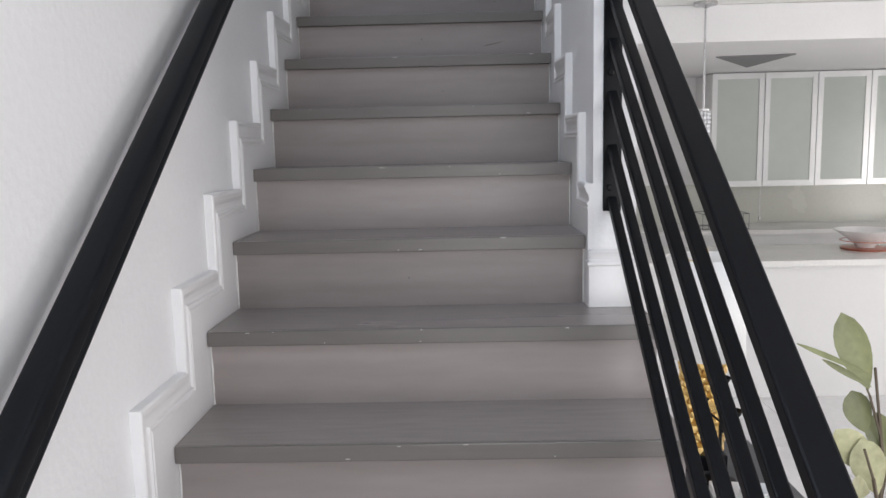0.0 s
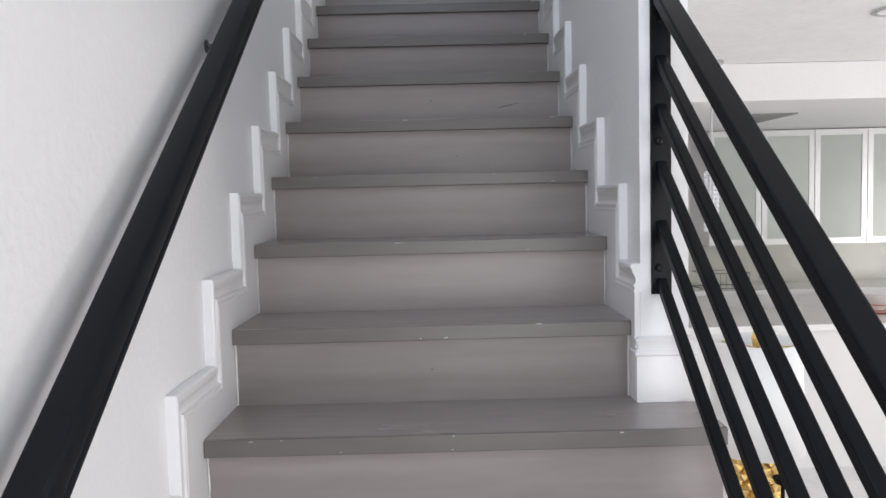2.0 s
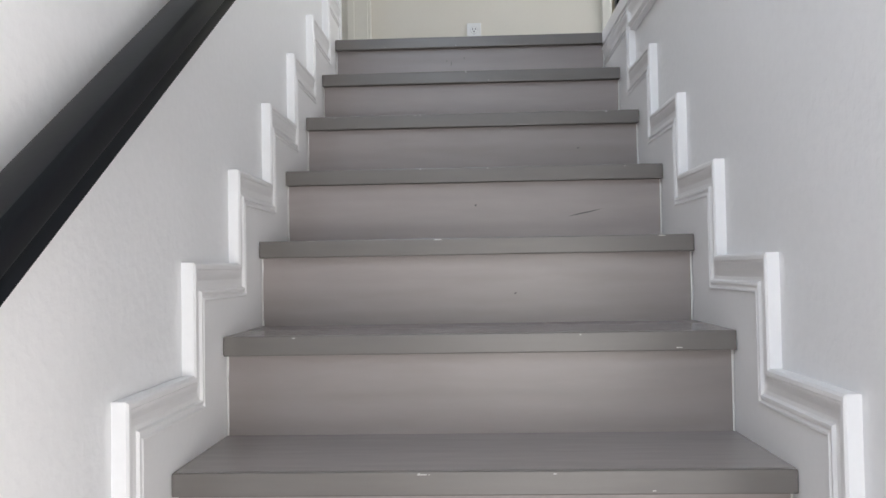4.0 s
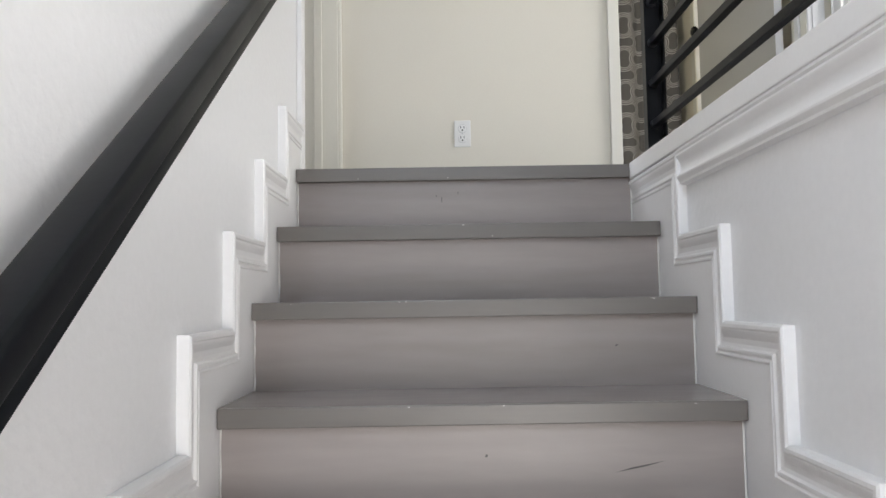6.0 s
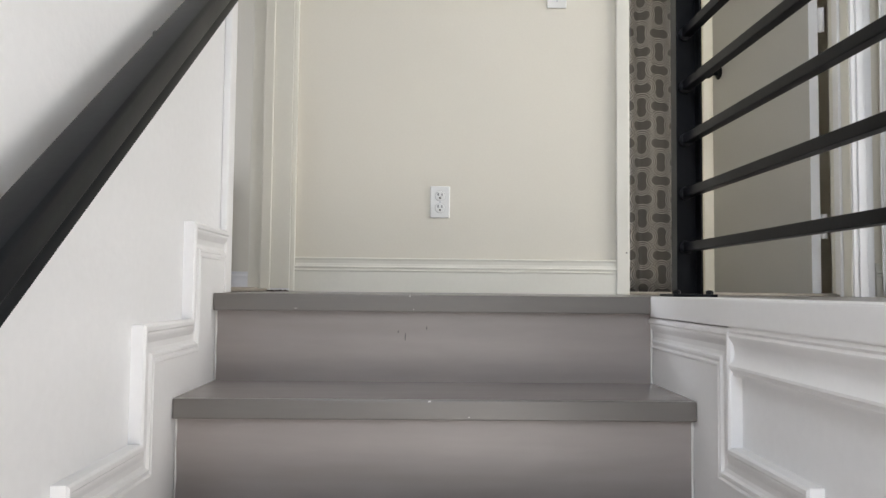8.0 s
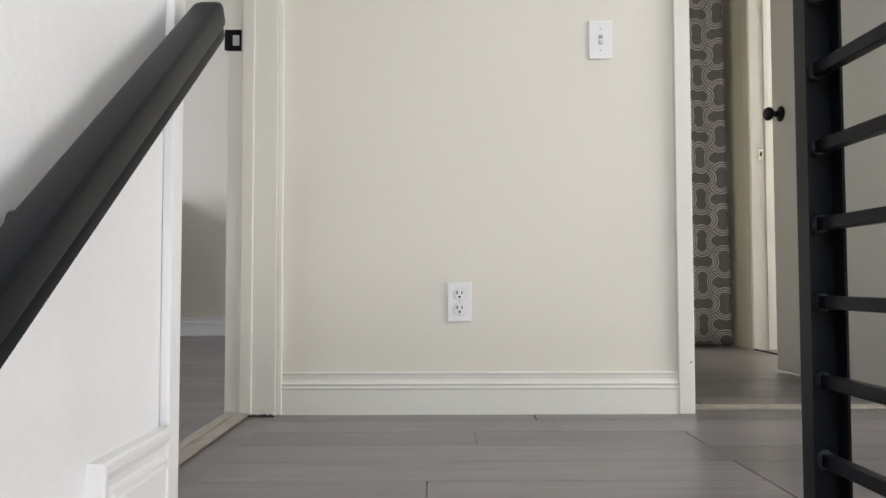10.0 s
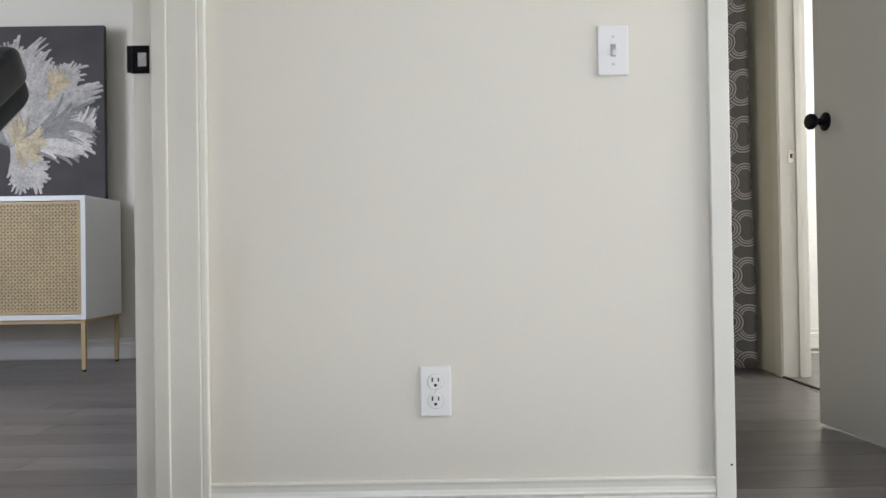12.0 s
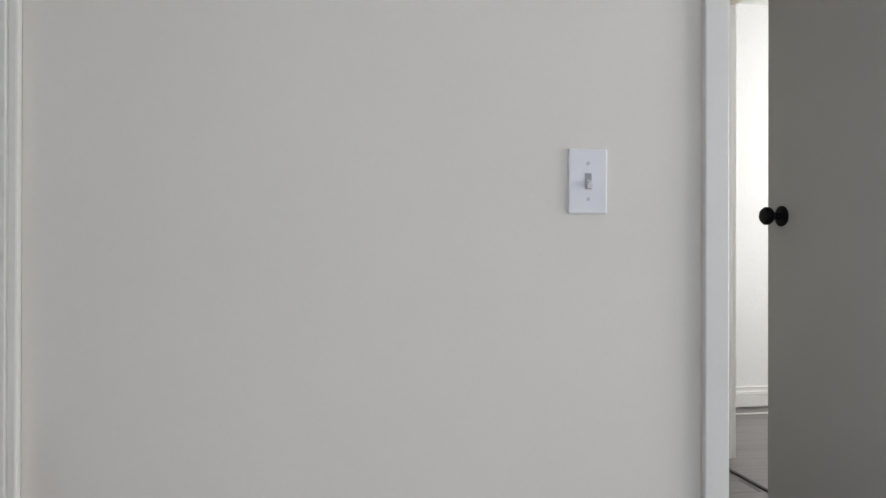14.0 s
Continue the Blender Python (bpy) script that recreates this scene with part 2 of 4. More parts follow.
# lower storey shell
setting("wall_kitchen", boxes((WALL_L, 3.45, LOW, EAST, 3.55, LOWCEIL)), PLASTER, "white kitchen wall", "wall")
setting("wall_east", boxes((EAST, NEAR, LOW, EAST + 0.1, 3.55, LOWCEIL + 0.005)), PLASTER, "white wall", "wall")
setting("wall_south", boxes((WALL_L, NEAR - 0.1, LOW, 0.35, NEAR, TOP), (3.15, NEAR - 0.1, LOW, EAST, NEAR, TOP), (0.35, NEAR - 0.1, LOW, 3.15, NEAR, -2.25), (0.35, NEAR - 0.1, -0.55, 3.15, NEAR, TOP)), PLASTER, "white wall", "wall")
setting("ceiling_lower", boxes((WALL_R + 0.03, -3.6, LOWCEIL, EAST, 3.55, LOWCEIL + 0.005), (4.1, NEAR, LOWCEIL, EAST, -3.6, LOWCEIL + 0.005)), CEIL,
        "white textured ceiling of the lower floor", "ceiling")
# upper storey shell
setting("ceiling_upper", boxes((WEST, NEAR, TOP, 4.3, FAR, TOP + 0.05)), CEIL, "white ceiling", "ceiling")
setting("wall_hall_east", boxes((4.0, NEAR, 0, 4.1, LAND, TOP)), PLASTER, "white hall wall", "wall")
setting("wall_bedroom_north", boxes((WEST, 4.0, 0, 1.22, 4.1, TOP)), CREAM, "off-white bedroom wall", "wall")
setting("wall_bedroom_west", boxes((WEST - 0.1, D1A - 1.2, 0, WEST, 4.1, TOP)), CREAM, "off-white bedroom wall", "wall")
setting("wall_bedroom_south", boxes((WEST, D1A - 1.3, 0, WALL_L - 0.12, D1A - 1.2, TOP)), CREAM, "off-white bedroom wall", "wall")
setting("wall_between_rooms", boxes((1.00, LAND + 0.12, 0, 1.12, 4.0, TOP)), CREAM, "off-white wall", "wall")
setting("wall_far_room_north", boxes((1.12, 3.32, 0, 2.14, 3.42, TOP)), CREAM, "off-white wall behind a curtain", "wall")
# wall with the far doorway
FJ = 2.93
setting("wall_far_room_east", boxes((2.14, LAND + 0.12, 0, 2.25, 2.15, TOP), (2.14, FJ, 0, 2.25, 3.42, TOP), (2.14, 2.15, HEAD, 2.25, FJ, TOP)), CREAM, "off-white wall with a doorway", "wall")
setting("wall_bright_room", boxes((2.25, 3.95, 0, 4.3, 4.05, TOP), (4.3, LAND, 0, 4.4, 4.05, TOP)), PLASTER, "white wall of the bright far room", "wall")

# ---- staircase ----
stairs = thing("staircase", "grey vinyl-clad straight staircase between white walls", "stairs")
for k in range(15):
    x1 = WIDE - 0.0005 if k < 8 else 1.06
    back = -(k - 1) * RUN + 0.03 if k else 0.12
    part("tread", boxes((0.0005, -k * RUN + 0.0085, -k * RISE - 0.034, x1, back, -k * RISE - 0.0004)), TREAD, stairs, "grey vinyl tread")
    # front edge gets the darker tone, standing for shade on it
    part("nosing", boxes((0.0005, -k * RUN, -k * RISE - 0.036, x1, -k * RUN + 0.008, -k * RISE), bevel=0.0025), NOSING_SHADED, stairs, "square nosing strip, coloured darker for its shaded front")
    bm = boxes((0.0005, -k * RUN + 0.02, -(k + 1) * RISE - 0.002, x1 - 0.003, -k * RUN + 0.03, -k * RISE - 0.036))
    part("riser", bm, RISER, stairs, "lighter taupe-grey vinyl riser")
for k in range(15):
    for x in (0.0012, WIDE - 0.0035) if k < 8 else (0.0012,):
        bm = bmesh.new()
        n, top = 7, -k * RISE - 0.037
        rng_c = random.Random(k * 7 + int(x * 100))
        strip_l = [bm.verts.new((x - 0.0012, -k * RUN + 0.0198, top - i * (RISE - 0.037) / n)) for i in range(n + 1)]
        strip_m = [bm.verts.new((x + 0.0010 + rng_c.uniform(-0.0006, 0.0006), -k * RUN + 0.0175, top - i * (RISE - 0.037) / n)) for i in range(n + 1)]
        strip_r = [bm.verts.new((x + 0.0030 + rng_c.uniform(-0.001, 0.001), -k * RUN + 0.0199, top - i * (RISE - 0.037) / n)) for i in range(n + 1)]
        for i in range(n):
            bm.faces.new((strip_l[i], strip_l[i + 1], strip_m[i + 1], strip_m[i]))
            bm.faces.new((strip_m[i], strip_m[i + 1], strip_r[i + 1], strip_r[i]))
        part("caulk_bead", bm, PLASTIC, stairs, "ragged white caulk line")
carcass = bmesh.new()
for k in range(8, 15):
    box(carcass, 1.015, -k * RUN + 0.0305, LOW, 1.053, -(k - 1) * RUN + 0.0305, -k * RISE - 0.0365)
part("stringer", carcass, TRIM, stairs, "white closed side under the open steps")


# ---- stepped skirting with its moulding ----
# profile: (inwards from the outer edge, proud of the wall)
PROFILE = [(0.0, 0.0), (0.0, 0.019), (0.004, 0.022), (0.010, 0.022), (0.013, 0.019), (0.016, 0.019), (0.020, 0.0175),
           (0.030, 0.0115), (0.040, 0.010), (0.046, 0.0115), (0.049, 0.016), (0.053, 0.016), (0.055, 0.0125), (0.058, 0.0125),
           (0.061, 0.0155), (0.064, 0.0155), (0.066, 0.0125)]
RISE_UP, REACH = 0.135, 0.161


def stepped_skirting(name, wall_x, sign, first, last, start_y, start_z, label, end_y=None):
    line = []
    line.append((start_y, start_z if start_z is not None else -first * RISE + RISE_UP))
    for k in range(first, last + 1):
        line.append((-k * RUN - REACH, -k * RISE + RISE_UP if (k > first or start_z is None) else start_z))
        line.append((-k * RUN - REACH, -(k + 1) * RISE + RISE_UP))
    if end_y is not None:
        line.append((end_y, line[-1][1]))
    bm = bmesh.new()
    loops = []
    for d, h in PROFILE:
        pts = []
        for i, (y, z) in enumerate(line):
            yy = y if i == 0 or y == end_y else y + d
            pts.append(bm.verts.new((wall_x + sign * h, yy, z - d)))
        loops.append(pts)
    for a, b in zip(loops, loops[1:]):
        for i in range(len(line) - 1):
            bm.faces.new((a[i], a[i + 1], b[i + 1], b[i]))
    for end in (0, -1):
        last_v = loops[-1][end].co
        foot = bm.verts.new((wall_x, last_v.y, last_v.z))
        bm.faces.new([loop[end] for loop in loops] + [foot])
    return setting(name, bm, TRIM, label, "skirting")


def skirting_board(name, wall_x, sign, first, last, end_y, label, stop=-9.0):
    """The flat board behind the moulding, as one stepped plate."""
    bm = bmesh.new()
    for k in range(first, last + 1):
        y0, y1 = max(stop, -k * RUN - REACH + 0.06), (-(k - 1) * RUN - REACH + 0.06 if k > first else end_y)
        z1 = -k * RISE + RISE_UP - 0.06
        x0, x1 = sorted((wall_x, wall_x + sign * 0.0125))
        box(bm, x0, y0, -(k + 1) * RISE - 0.25, x1, y1, z1)
    return setting(name, bm, TRIM, label, "skirting")


stepped_skirting("skirting_moulding_west", WALL_L, 1, 0, 14, 0.085, None, "white stepped moulding following the stairs")
skirting_board("skirting_west", WALL_L, 1, 0, 14, 0.085, "white flat stepped skirting board")
stepped_skirting("skirting_moulding_side", WALL_R, -1, 1, 6, 0.028, -0.044, "white stepped moulding following the stairs", -1.725)
skirting_board("skirting_side", WALL_R, -1, 1, 7, 0.028, "white flat stepped skirting board", -1.722)


def sweep_z(bm, profile, pts, out):
    """A moulding of (down, proud) along level points; out gives the proud direction at each point."""
    loops = [[bm.verts.new((p[0] + o[0] * h, p[1] + o[1] * h, p[2] - d)) for p, o in zip(pts, out)] for d, h in profile]
    for a, b in zip(loops, loops[1:]):
        for i in range(len(pts) - 1):
            bm.faces.new((a[i], a[i + 1], b[i + 1], b[i]))
    for end in (0, -1):
        foot = bm.verts.new((pts[end][0], pts[end][1], pts[end][2] - profile[-1][0]))
        bm.faces.new([loop[end] for loop in loops] + [foot])
    return bm


# white cap along the edge of the upper floor, with a cove under it
setting("cap_board", boxes((WALL_R - 0.024, -3.6, -0.042, WALL_R + 0.10, 0.0, 0.002), bevel=0.003), TRIM, "white painted cap board along the stairwell edge", "trim")
COVE = [(0.0, 0.0), (0.0, 0.020), (0.006, 0.022), (0.010, 0.019), (0.014, 0.021), (0.018, 0.0205), (0.028, 0.014), (0.040, 0.0115), (0.052, 0.014),
        (0.060, 0.021), (0.064, 0.021), (0.072, 0.015), (0.077, 0.015), (0.080, 0.0)]
bm = bmesh.new()
sweep_z(bm, COVE, [(WALL_R, -RUN - REACH + 0.004, -0.042), (WALL_R, -1.725, -0.042)], [(-1, 0), (-1, 0)])
setting("cap_moulding", bm, TRIM, "white cove moulding under the cap board", "trim", True)
# base block round the end of the half wall, standing on the eighth tread
z8 = -8 * RISE
BASE = [(0.0, 0.0), (0.0, 0.006), (0.008, 0.014), (0.018, 0.010), (0.026, 0.008), (0.034, 0.016), (0.040, 0.016), (0.044, 0.012), (0.150, 0.012)]
bm = bmesh.new()
sweep_z(bm, BASE, [(WALL_R, -1.69, z8 + 0.15), (WALL_R, -1.725, z8 + 0.15), (WALL_R + 0.11, -1.725, z8 + 0.15), (WALL_R + 0.11, -1.69, z8 + 0.15)],
        [(-1, 0), (-1, -1), (1, -1), (1, 0)])
setting("wall_end_base", bm, TRIM, "white base moulding round the end of the wall", "skirting")

# ---- wall handrail ----
RAIL_X, RAIL_H = 0.052, 0.712
SLOPE = RISE / RUN


def on_slope(y, h):
    return y * SLOPE + h


rail = thing("handrail", "dark charcoal painted wooden handrail on the stair wall", "handrail")
half = [(0.014, 0.027), (0.020, 0.0255), (0.023, 0.022), (0.024, 0.017), (0.024, -0.008), (0.0225, -0.0115), (0.0165, -0.0145), (0.0155, -0.017), (0.017, -0.021), (0.0185, -0.024), (0.0185, -0.033), (0.0155, -0.0365)]
section = half + [(-a, b) for a, b in reversed(half)]
bm = bmesh.new()
rings = []
for y, shrink in ((-3.62, 1.0), (0.104, 1.0), (0.112, 0.975), (0.119, 0.91), (0.124, 0.80), (0.127, 0.62)):
    mid = Vector((RAIL_X, y, on_slope(y, RAIL_H)))
    lean_up = Vector((0, -SLOPE, 1)).normalized()
    rings.append([bm.verts.new(mid + Vector((a * shrink, 0, 0)) + lean_up * (b * shrink)) for a, b in section])
for r0, r1 in zip(rings, rings[1:]):
    for i in range(len(section)):
        bm.faces.new((r0[i], r0[(i + 1) % len(section)], r1[(i + 1) % len(section)], r1[i]))
bm.faces.new(rings[0])
bm.faces.new(rings[-1])
part("rail", bm, RAILPAINT, rail, "", True)
for y in (-0.34, -1.75, -3.1):
    bracket = lathe(bmesh.new(), [(0.015, 0.0), (0.015, 0.003), (0.006, 0.005), (0.006, 0.045)], 16, (WALL_L, y, on_slope(y, RAIL_H) - 0.034), 'X')
    part("bracket", bracket, DARKSTEEL, rail, "small dark metal bracket", True)

# ---- lower balustrade of sloping rods ----
balu = thing("stair_railing", "black metal railing with five sloping rods bolted to the wall end", "railing")
BX = 0.987
bm = boxes((BX - 0.023, -1.732, -1.215, BX + 0.023, -1.7245, -0.42), bevel=0.002)
plate = part("wall_plate", bm, BLACK, balu)
for z in (-0.60, -0.87, -1.155):
    part("bolt", lathe(bmesh.new(), [(0.009, 0), (0.009, -0.004), (0.006, -0.006)], 8, (BX - 0.006, -1.732, z), 'Y'), BLACK, plate)
FOOT_Y = -3.48
for z in (-0.702, -0.808, -0.935, -1.067, -1.198):
    bm = prism(bmesh.new(), rounded(0.023, 0.021, 0.003, 2), (BX, FOOT_Y, z + (FOOT_Y + 1.745) * SLOPE), (BX, -1.73, z + 0.015 * SLOPE))
    part("rod", bm, BLACK, balu)
bm = prism(bmesh.new(), rounded(0.044, 0.026, 0.004, 2), (BX + 0.004, FOOT_Y - 0.05, on_slope(FOOT_Y - 0.05, 0.757)), (BX + 0.004, -1.728, on_slope(-1.728, 0.757)))
part("top_rail", bm, BLACK, balu)
part("newel_post", boxes((BX - 0.02, FOOT_Y - 0.02, LOW, BX + 0.02, FOOT_Y + 0.02, on_slope(FOOT_Y, 0.72)), bevel=0.002), BLACK, balu)

# ---- upper balustrade ----
upper = thing("landing_railing", "black metal railing with level rods along the stairwell edge", "railing")
PX = 0.986


def railing_post(y):
    channel = bmesh.new()
    outline = [(-0.027, -0.014), (-0.023, -0.014), (-0.023, 0.015), (0.023, 0.015), (0.023, -0.014), (0.027, -0.014), (0.027, 0.020), (-0.027, 0.020)]
    low = [channel.verts.new((PX + a, y + b, 0.006)) for a, b in outline]
    high = [channel.verts.new((PX + a, y + b, 1.0)) for a, b in outline]
    channel.faces.new(low[::-1])
    channel.faces.new(high)
    for k in range(8):
        channel.faces.new((low[k], low[(k + 1) % 8], high[(k + 1) % 8], high[k]))
    p = part("post", channel, BLACK, upper, "black metal channel post")
    part("base_plate", boxes((PX - 0.045, y - 0.045, 0.002, PX + 0.045, y + 0.045, 0.008), bevel=0.001), BLACK, p)
    for a in (-1, 1):
        part("bolt", lathe(bmesh.new(), [(0.008, 0), (0.008, 0.006), (0.005, 0.008)], 8, (PX + a * 0.034, y - 0.03, 0.008)), BLACK, p)


for y in (-0.03, -1.75, -3.5):
    railing_post(y)
for i in range(8):
    z = 0.105 + i * 0.1135
    part("rod", boxes((PX - 0.0095, -3.5, z - 0.0095, PX + 0.0095, -0.03, z + 0.0095), bevel=0.002), BLACK, upper)
    part("clip", lathe(bmesh.new(), [(0.014, 0), (0.014, -0.006), (0.011, -0.010)], 10, (PX, -0.020, z), 'Y'), DARKSTEEL, upper, "dark steel rod socket")
part("top_rail", boxes((PX - 0.022, -3.52, 0.995, PX + 0.022, -0.01, 1.03), bevel=0.003), BLACK, upper)

# ---- landing trim, doors ----
SKIRT = [(0.0, 0.0), (0.0, 0.008), (0.003, 0.011), (0.010, 0.009), (0.020, 0.0085), (0.028, 0.011), (0.031, 0.0145), (0.034, 0.0145), (0.036, 0.0115),
         (0.039, 0.0115), (0.042, 0.0145), (0.045, 0.0145), (0.048, 0.012), (0.116, 0.012)]
bm = sweep_z(bmesh.new(), SKIRT, [(WALL_L, LAND, 0.116), (1.092, LAND, 0.116)], [(0, -1), (0, -1)])
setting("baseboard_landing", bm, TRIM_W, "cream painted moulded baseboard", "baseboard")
bm = sweep_z(bmesh.new(), SKIRT, [(1.99, LAND, 0.116), (4.0, LAND, 0.116)], [(0, -1), (0, -1)])
setting("baseboard_hall", bm, TRIM_W, "cream painted moulded baseboard", "baseboard")
bm = sweep_z(bmesh.new(), SKIRT, [(WEST, 4.0, 0.125), (1.12, 4.0, 0.125)], [(0, -1), (0, -1)])
setting("baseboard_bedroom", bm, TRIM, "white moulded baseboard", "baseboard")
bm = sweep_z(bmesh.new(), SKIRT, [(2.25, 3.95, 0.125), (4.3, 3.95, 0.125)], [(0, -1), (0, -1)])
setting("baseboard_bright_room", bm, TRIM, "white moulded baseboard", "baseboard")

# bedroom doorway in the left wall
door1 = tagged(part("door_1", boxes((WALL_L - 0.137, D1B - 0.0005, 0.010, WALL_L + 0.0005, D1B + 0.018, HEAD), (WALL_L - 0.137, D1A - 0.018, 0, WALL_L, D1A + 0.0005, HEAD),
                                    (WALL_L - 0.137, D1A, HEAD - 0.018, WALL_L, D1B, HEAD + 0.0005), bevel=0.0015), TRIM_W, None, "cream painted bedroom door frame, no door in view"), "", "door frame", "", "structure")
part("door_stop", boxes((WALL_L - 0.095, D1B - 0.010, 0.006, WALL_L - 0.062, D1B - 0.001, HEAD - 0.02), bevel=0.003), TRIM_W, door1)
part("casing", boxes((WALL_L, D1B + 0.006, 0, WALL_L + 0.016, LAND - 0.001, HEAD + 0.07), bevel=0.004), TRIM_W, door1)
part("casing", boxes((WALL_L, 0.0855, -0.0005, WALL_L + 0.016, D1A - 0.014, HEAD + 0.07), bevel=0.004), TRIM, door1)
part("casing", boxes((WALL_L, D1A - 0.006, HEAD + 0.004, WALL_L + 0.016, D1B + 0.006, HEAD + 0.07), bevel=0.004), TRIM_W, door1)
sx = WALL_L - 0.118
strike = part("strike_plate", boxes((sx - 0.022, D1B - 0.0035, 1.002, sx + 0.018, D1B - 0.0008, 1.062), bevel=0.001), BLACK, door1, "black metal strike plate")
part("latch_hole", boxes((sx - 0.006, D1B - 0.0042, 1.017, sx + 0.012, D1B - 0.0036, 1.046)), STEEL, strike, "bright worn latch hole")
part("lip", prism(bmesh.new(), rounded(0.010, 0.058, 0.004, 2), (sx - 0.028, D1B - 0.006, 1.032), (sx - 0.018, D1B - 0.003, 1.032)), BLACK, strike)
strip = setting("threshold_1", boxes((WALL_L - 0.135, D1A - 0.01, 0.0, WALL_L - 0.07, D1B + 0.0, 0.009), (WALL_L - 0.128, D1A - 0.01, 0.008, WALL_L - 0.10, D1B, 0.0125), bevel=0.003), OAK,
                "worn oak transition strip in the doorway", "threshold")

# doorway at the right end of the landing wall
door2 = tagged(part("door_2", boxes((D2A - 0.018, LAND - 0.004, 0, D2A, LAND + 0.124, HEAD), (D2B, LAND - 0.004, 0, D2B + 0.018, LAND + 0.124, HEAD),
                                    (D2A, LAND - 0.004, HEAD - 0.018, D2B, LAND + 0.124, HEAD + 0.0005), bevel=0.001), TRIM_W, None, "cream painted door frame with the grey door standing open"), "", "door", "", "structure")
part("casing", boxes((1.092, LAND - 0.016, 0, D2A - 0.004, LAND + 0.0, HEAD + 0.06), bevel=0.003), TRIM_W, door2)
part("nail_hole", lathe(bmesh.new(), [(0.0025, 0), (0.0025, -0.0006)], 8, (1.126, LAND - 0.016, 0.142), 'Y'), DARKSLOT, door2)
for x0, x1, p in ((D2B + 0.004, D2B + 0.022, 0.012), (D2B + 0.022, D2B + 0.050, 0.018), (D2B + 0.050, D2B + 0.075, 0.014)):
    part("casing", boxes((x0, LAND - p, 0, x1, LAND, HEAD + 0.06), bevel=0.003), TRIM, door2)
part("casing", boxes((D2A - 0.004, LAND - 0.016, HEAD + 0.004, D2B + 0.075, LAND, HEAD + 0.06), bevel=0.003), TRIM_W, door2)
setting("floor_doorway_strip", boxes((WALL_L - 0.071, D1A, -0.018, 0.001, D1B - 0.010, -0.0015)), PLANK, "grey-brown vinyl strip filling the doorway", "floor")
dirt = bmesh.new()
rng = random.Random(21)
for k in range(16):
    w = rng.uniform(0.002, 0.0055)
    a = WALL_L - 0.071 + k * 0.0045
    box(dirt, a, D1B - rng.uniform(0.006, 0.014), -0.018, a + 0.0045, D1B - 0.0008, w)
setting("floor_joint_dirt", dirt, material("dark_joint_dirt", (0.06, 0.046, 0.034), 0.9, spread=0.3, scale=60, grain=200, bump=0.6), "dark gap with dirt under the door casing", "floor")
setting("threshold_2", boxes((D2A, 1.03, 0.0, D2B, 1.085, 0.008), (D2A, 1.05, 0.007, D2B, 1.07, 0.011), bevel=0.003), OAK, "worn oak transition strip under the open door", "threshold")
hinge, edge = Vector((1.849, 1.13, 0)), Vector((1.801, 1.93, 0))
along = (edge - hinge).normalized()
leaf_m = Matrix.Translation(hinge) @ Matrix.Rotation(math.atan2(along.y, along.x), 4, 'Z')
leaf_len = (edge - hinge).length
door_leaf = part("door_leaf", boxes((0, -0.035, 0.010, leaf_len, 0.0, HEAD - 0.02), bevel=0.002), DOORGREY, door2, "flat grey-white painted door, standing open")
door_leaf.matrix_world = leaf_m
for side in (1, -1):
    bm = lathe(bmesh.new(), [(0.031, 0.0), (0.031, 0.004), (0.026, 0.008), (0.012, 0.012), (0.011, 0.030), (0.019, 0.036), (0.0265, 0.046), (0.027, 0.056), (0.021, 0.064), (0.008, 0.067)], 24)
    knob = part("door_knob", bm, BLACK, door_leaf, "black round door knob", True)
    knob.matrix_local = pose(leaf_len - 0.068, 0.0 if side > 0 else -0.035, 1.033, -90 * side)
# thin strip in trim white, lighter than the door face
part("hinge_edge", boxes((-0.0025, -0.0345, 0.011, -0.0002, -0.0005, HEAD - 0.021)), TRIM, door_leaf, "white strip along the hinge edge of the door")
part("door_stop", boxes((D2B - 0.011, LAND + 0.045, 0, D2B - 0.0005, LAND + 0.080, HEAD - 0.02), bevel=0.002), TRIM, door2)
for z in (0.255, 1.02, 1.80):
    bm = lathe(bmesh.new(), [(0.0065, -0.045), (0.0065, -0.016), (0.0058, -0.015), (0.0065, -0.014), (0.0065, 0.014), (0.0058, 0.015), (0.0065, 0.016), (0.0065, 0.045)], 10, (-0.012, -0.048, z))
    box(bm, -0.012, -0.048, z - 0.045, 0.001, -0.034, z + 0.045)
    part("door_hinge", bm, TRIM, door_leaf, "white painted hinge", True)

# far doorway
door3 = tagged(part("door_3", boxes((2.13, FJ - 0.0005, 0, 2.262, FJ + 0.018, HEAD), (2.13, 2.132, 0, 2.262, 2.1505, HEAD), bevel=0.0015), TRIM, None, "white painted far door frame to a bright room"), "", "door frame", "", "structure")
part("casing", boxes((2.122, FJ + 0.004, 0, 2.1395, FJ + 0.07, HEAD + 0.06), bevel=0.004), TRIM_W, door3)
part("casing", boxes((2.122, 2.08, 0, 2.1395, 2.146, HEAD + 0.06), bevel=0.004), TRIM_W, door3)
part("door_stop", boxes((2.205, FJ - 0.011, 0, 2.235, FJ - 0.001, HEAD), bevel=0.002), TRIM, door3)
part("strike_plate", boxes((2.17, FJ - 0.003, 1.022, 2.195, FJ - 0.001, 1.082)), STEEL, door3, "small steel strike plate")
part("latch_hole", boxes((2.18, FJ - 0.004, 1.044, 2.19, FJ - 0.0032, 1.064)), DARKSLOT, door3)
setting("threshold_3", boxes((2.125, 2.1505, 0.0, 2.14, FJ, 0.006)), DARKSLOT, "dark joint strip between two floors", "threshold")
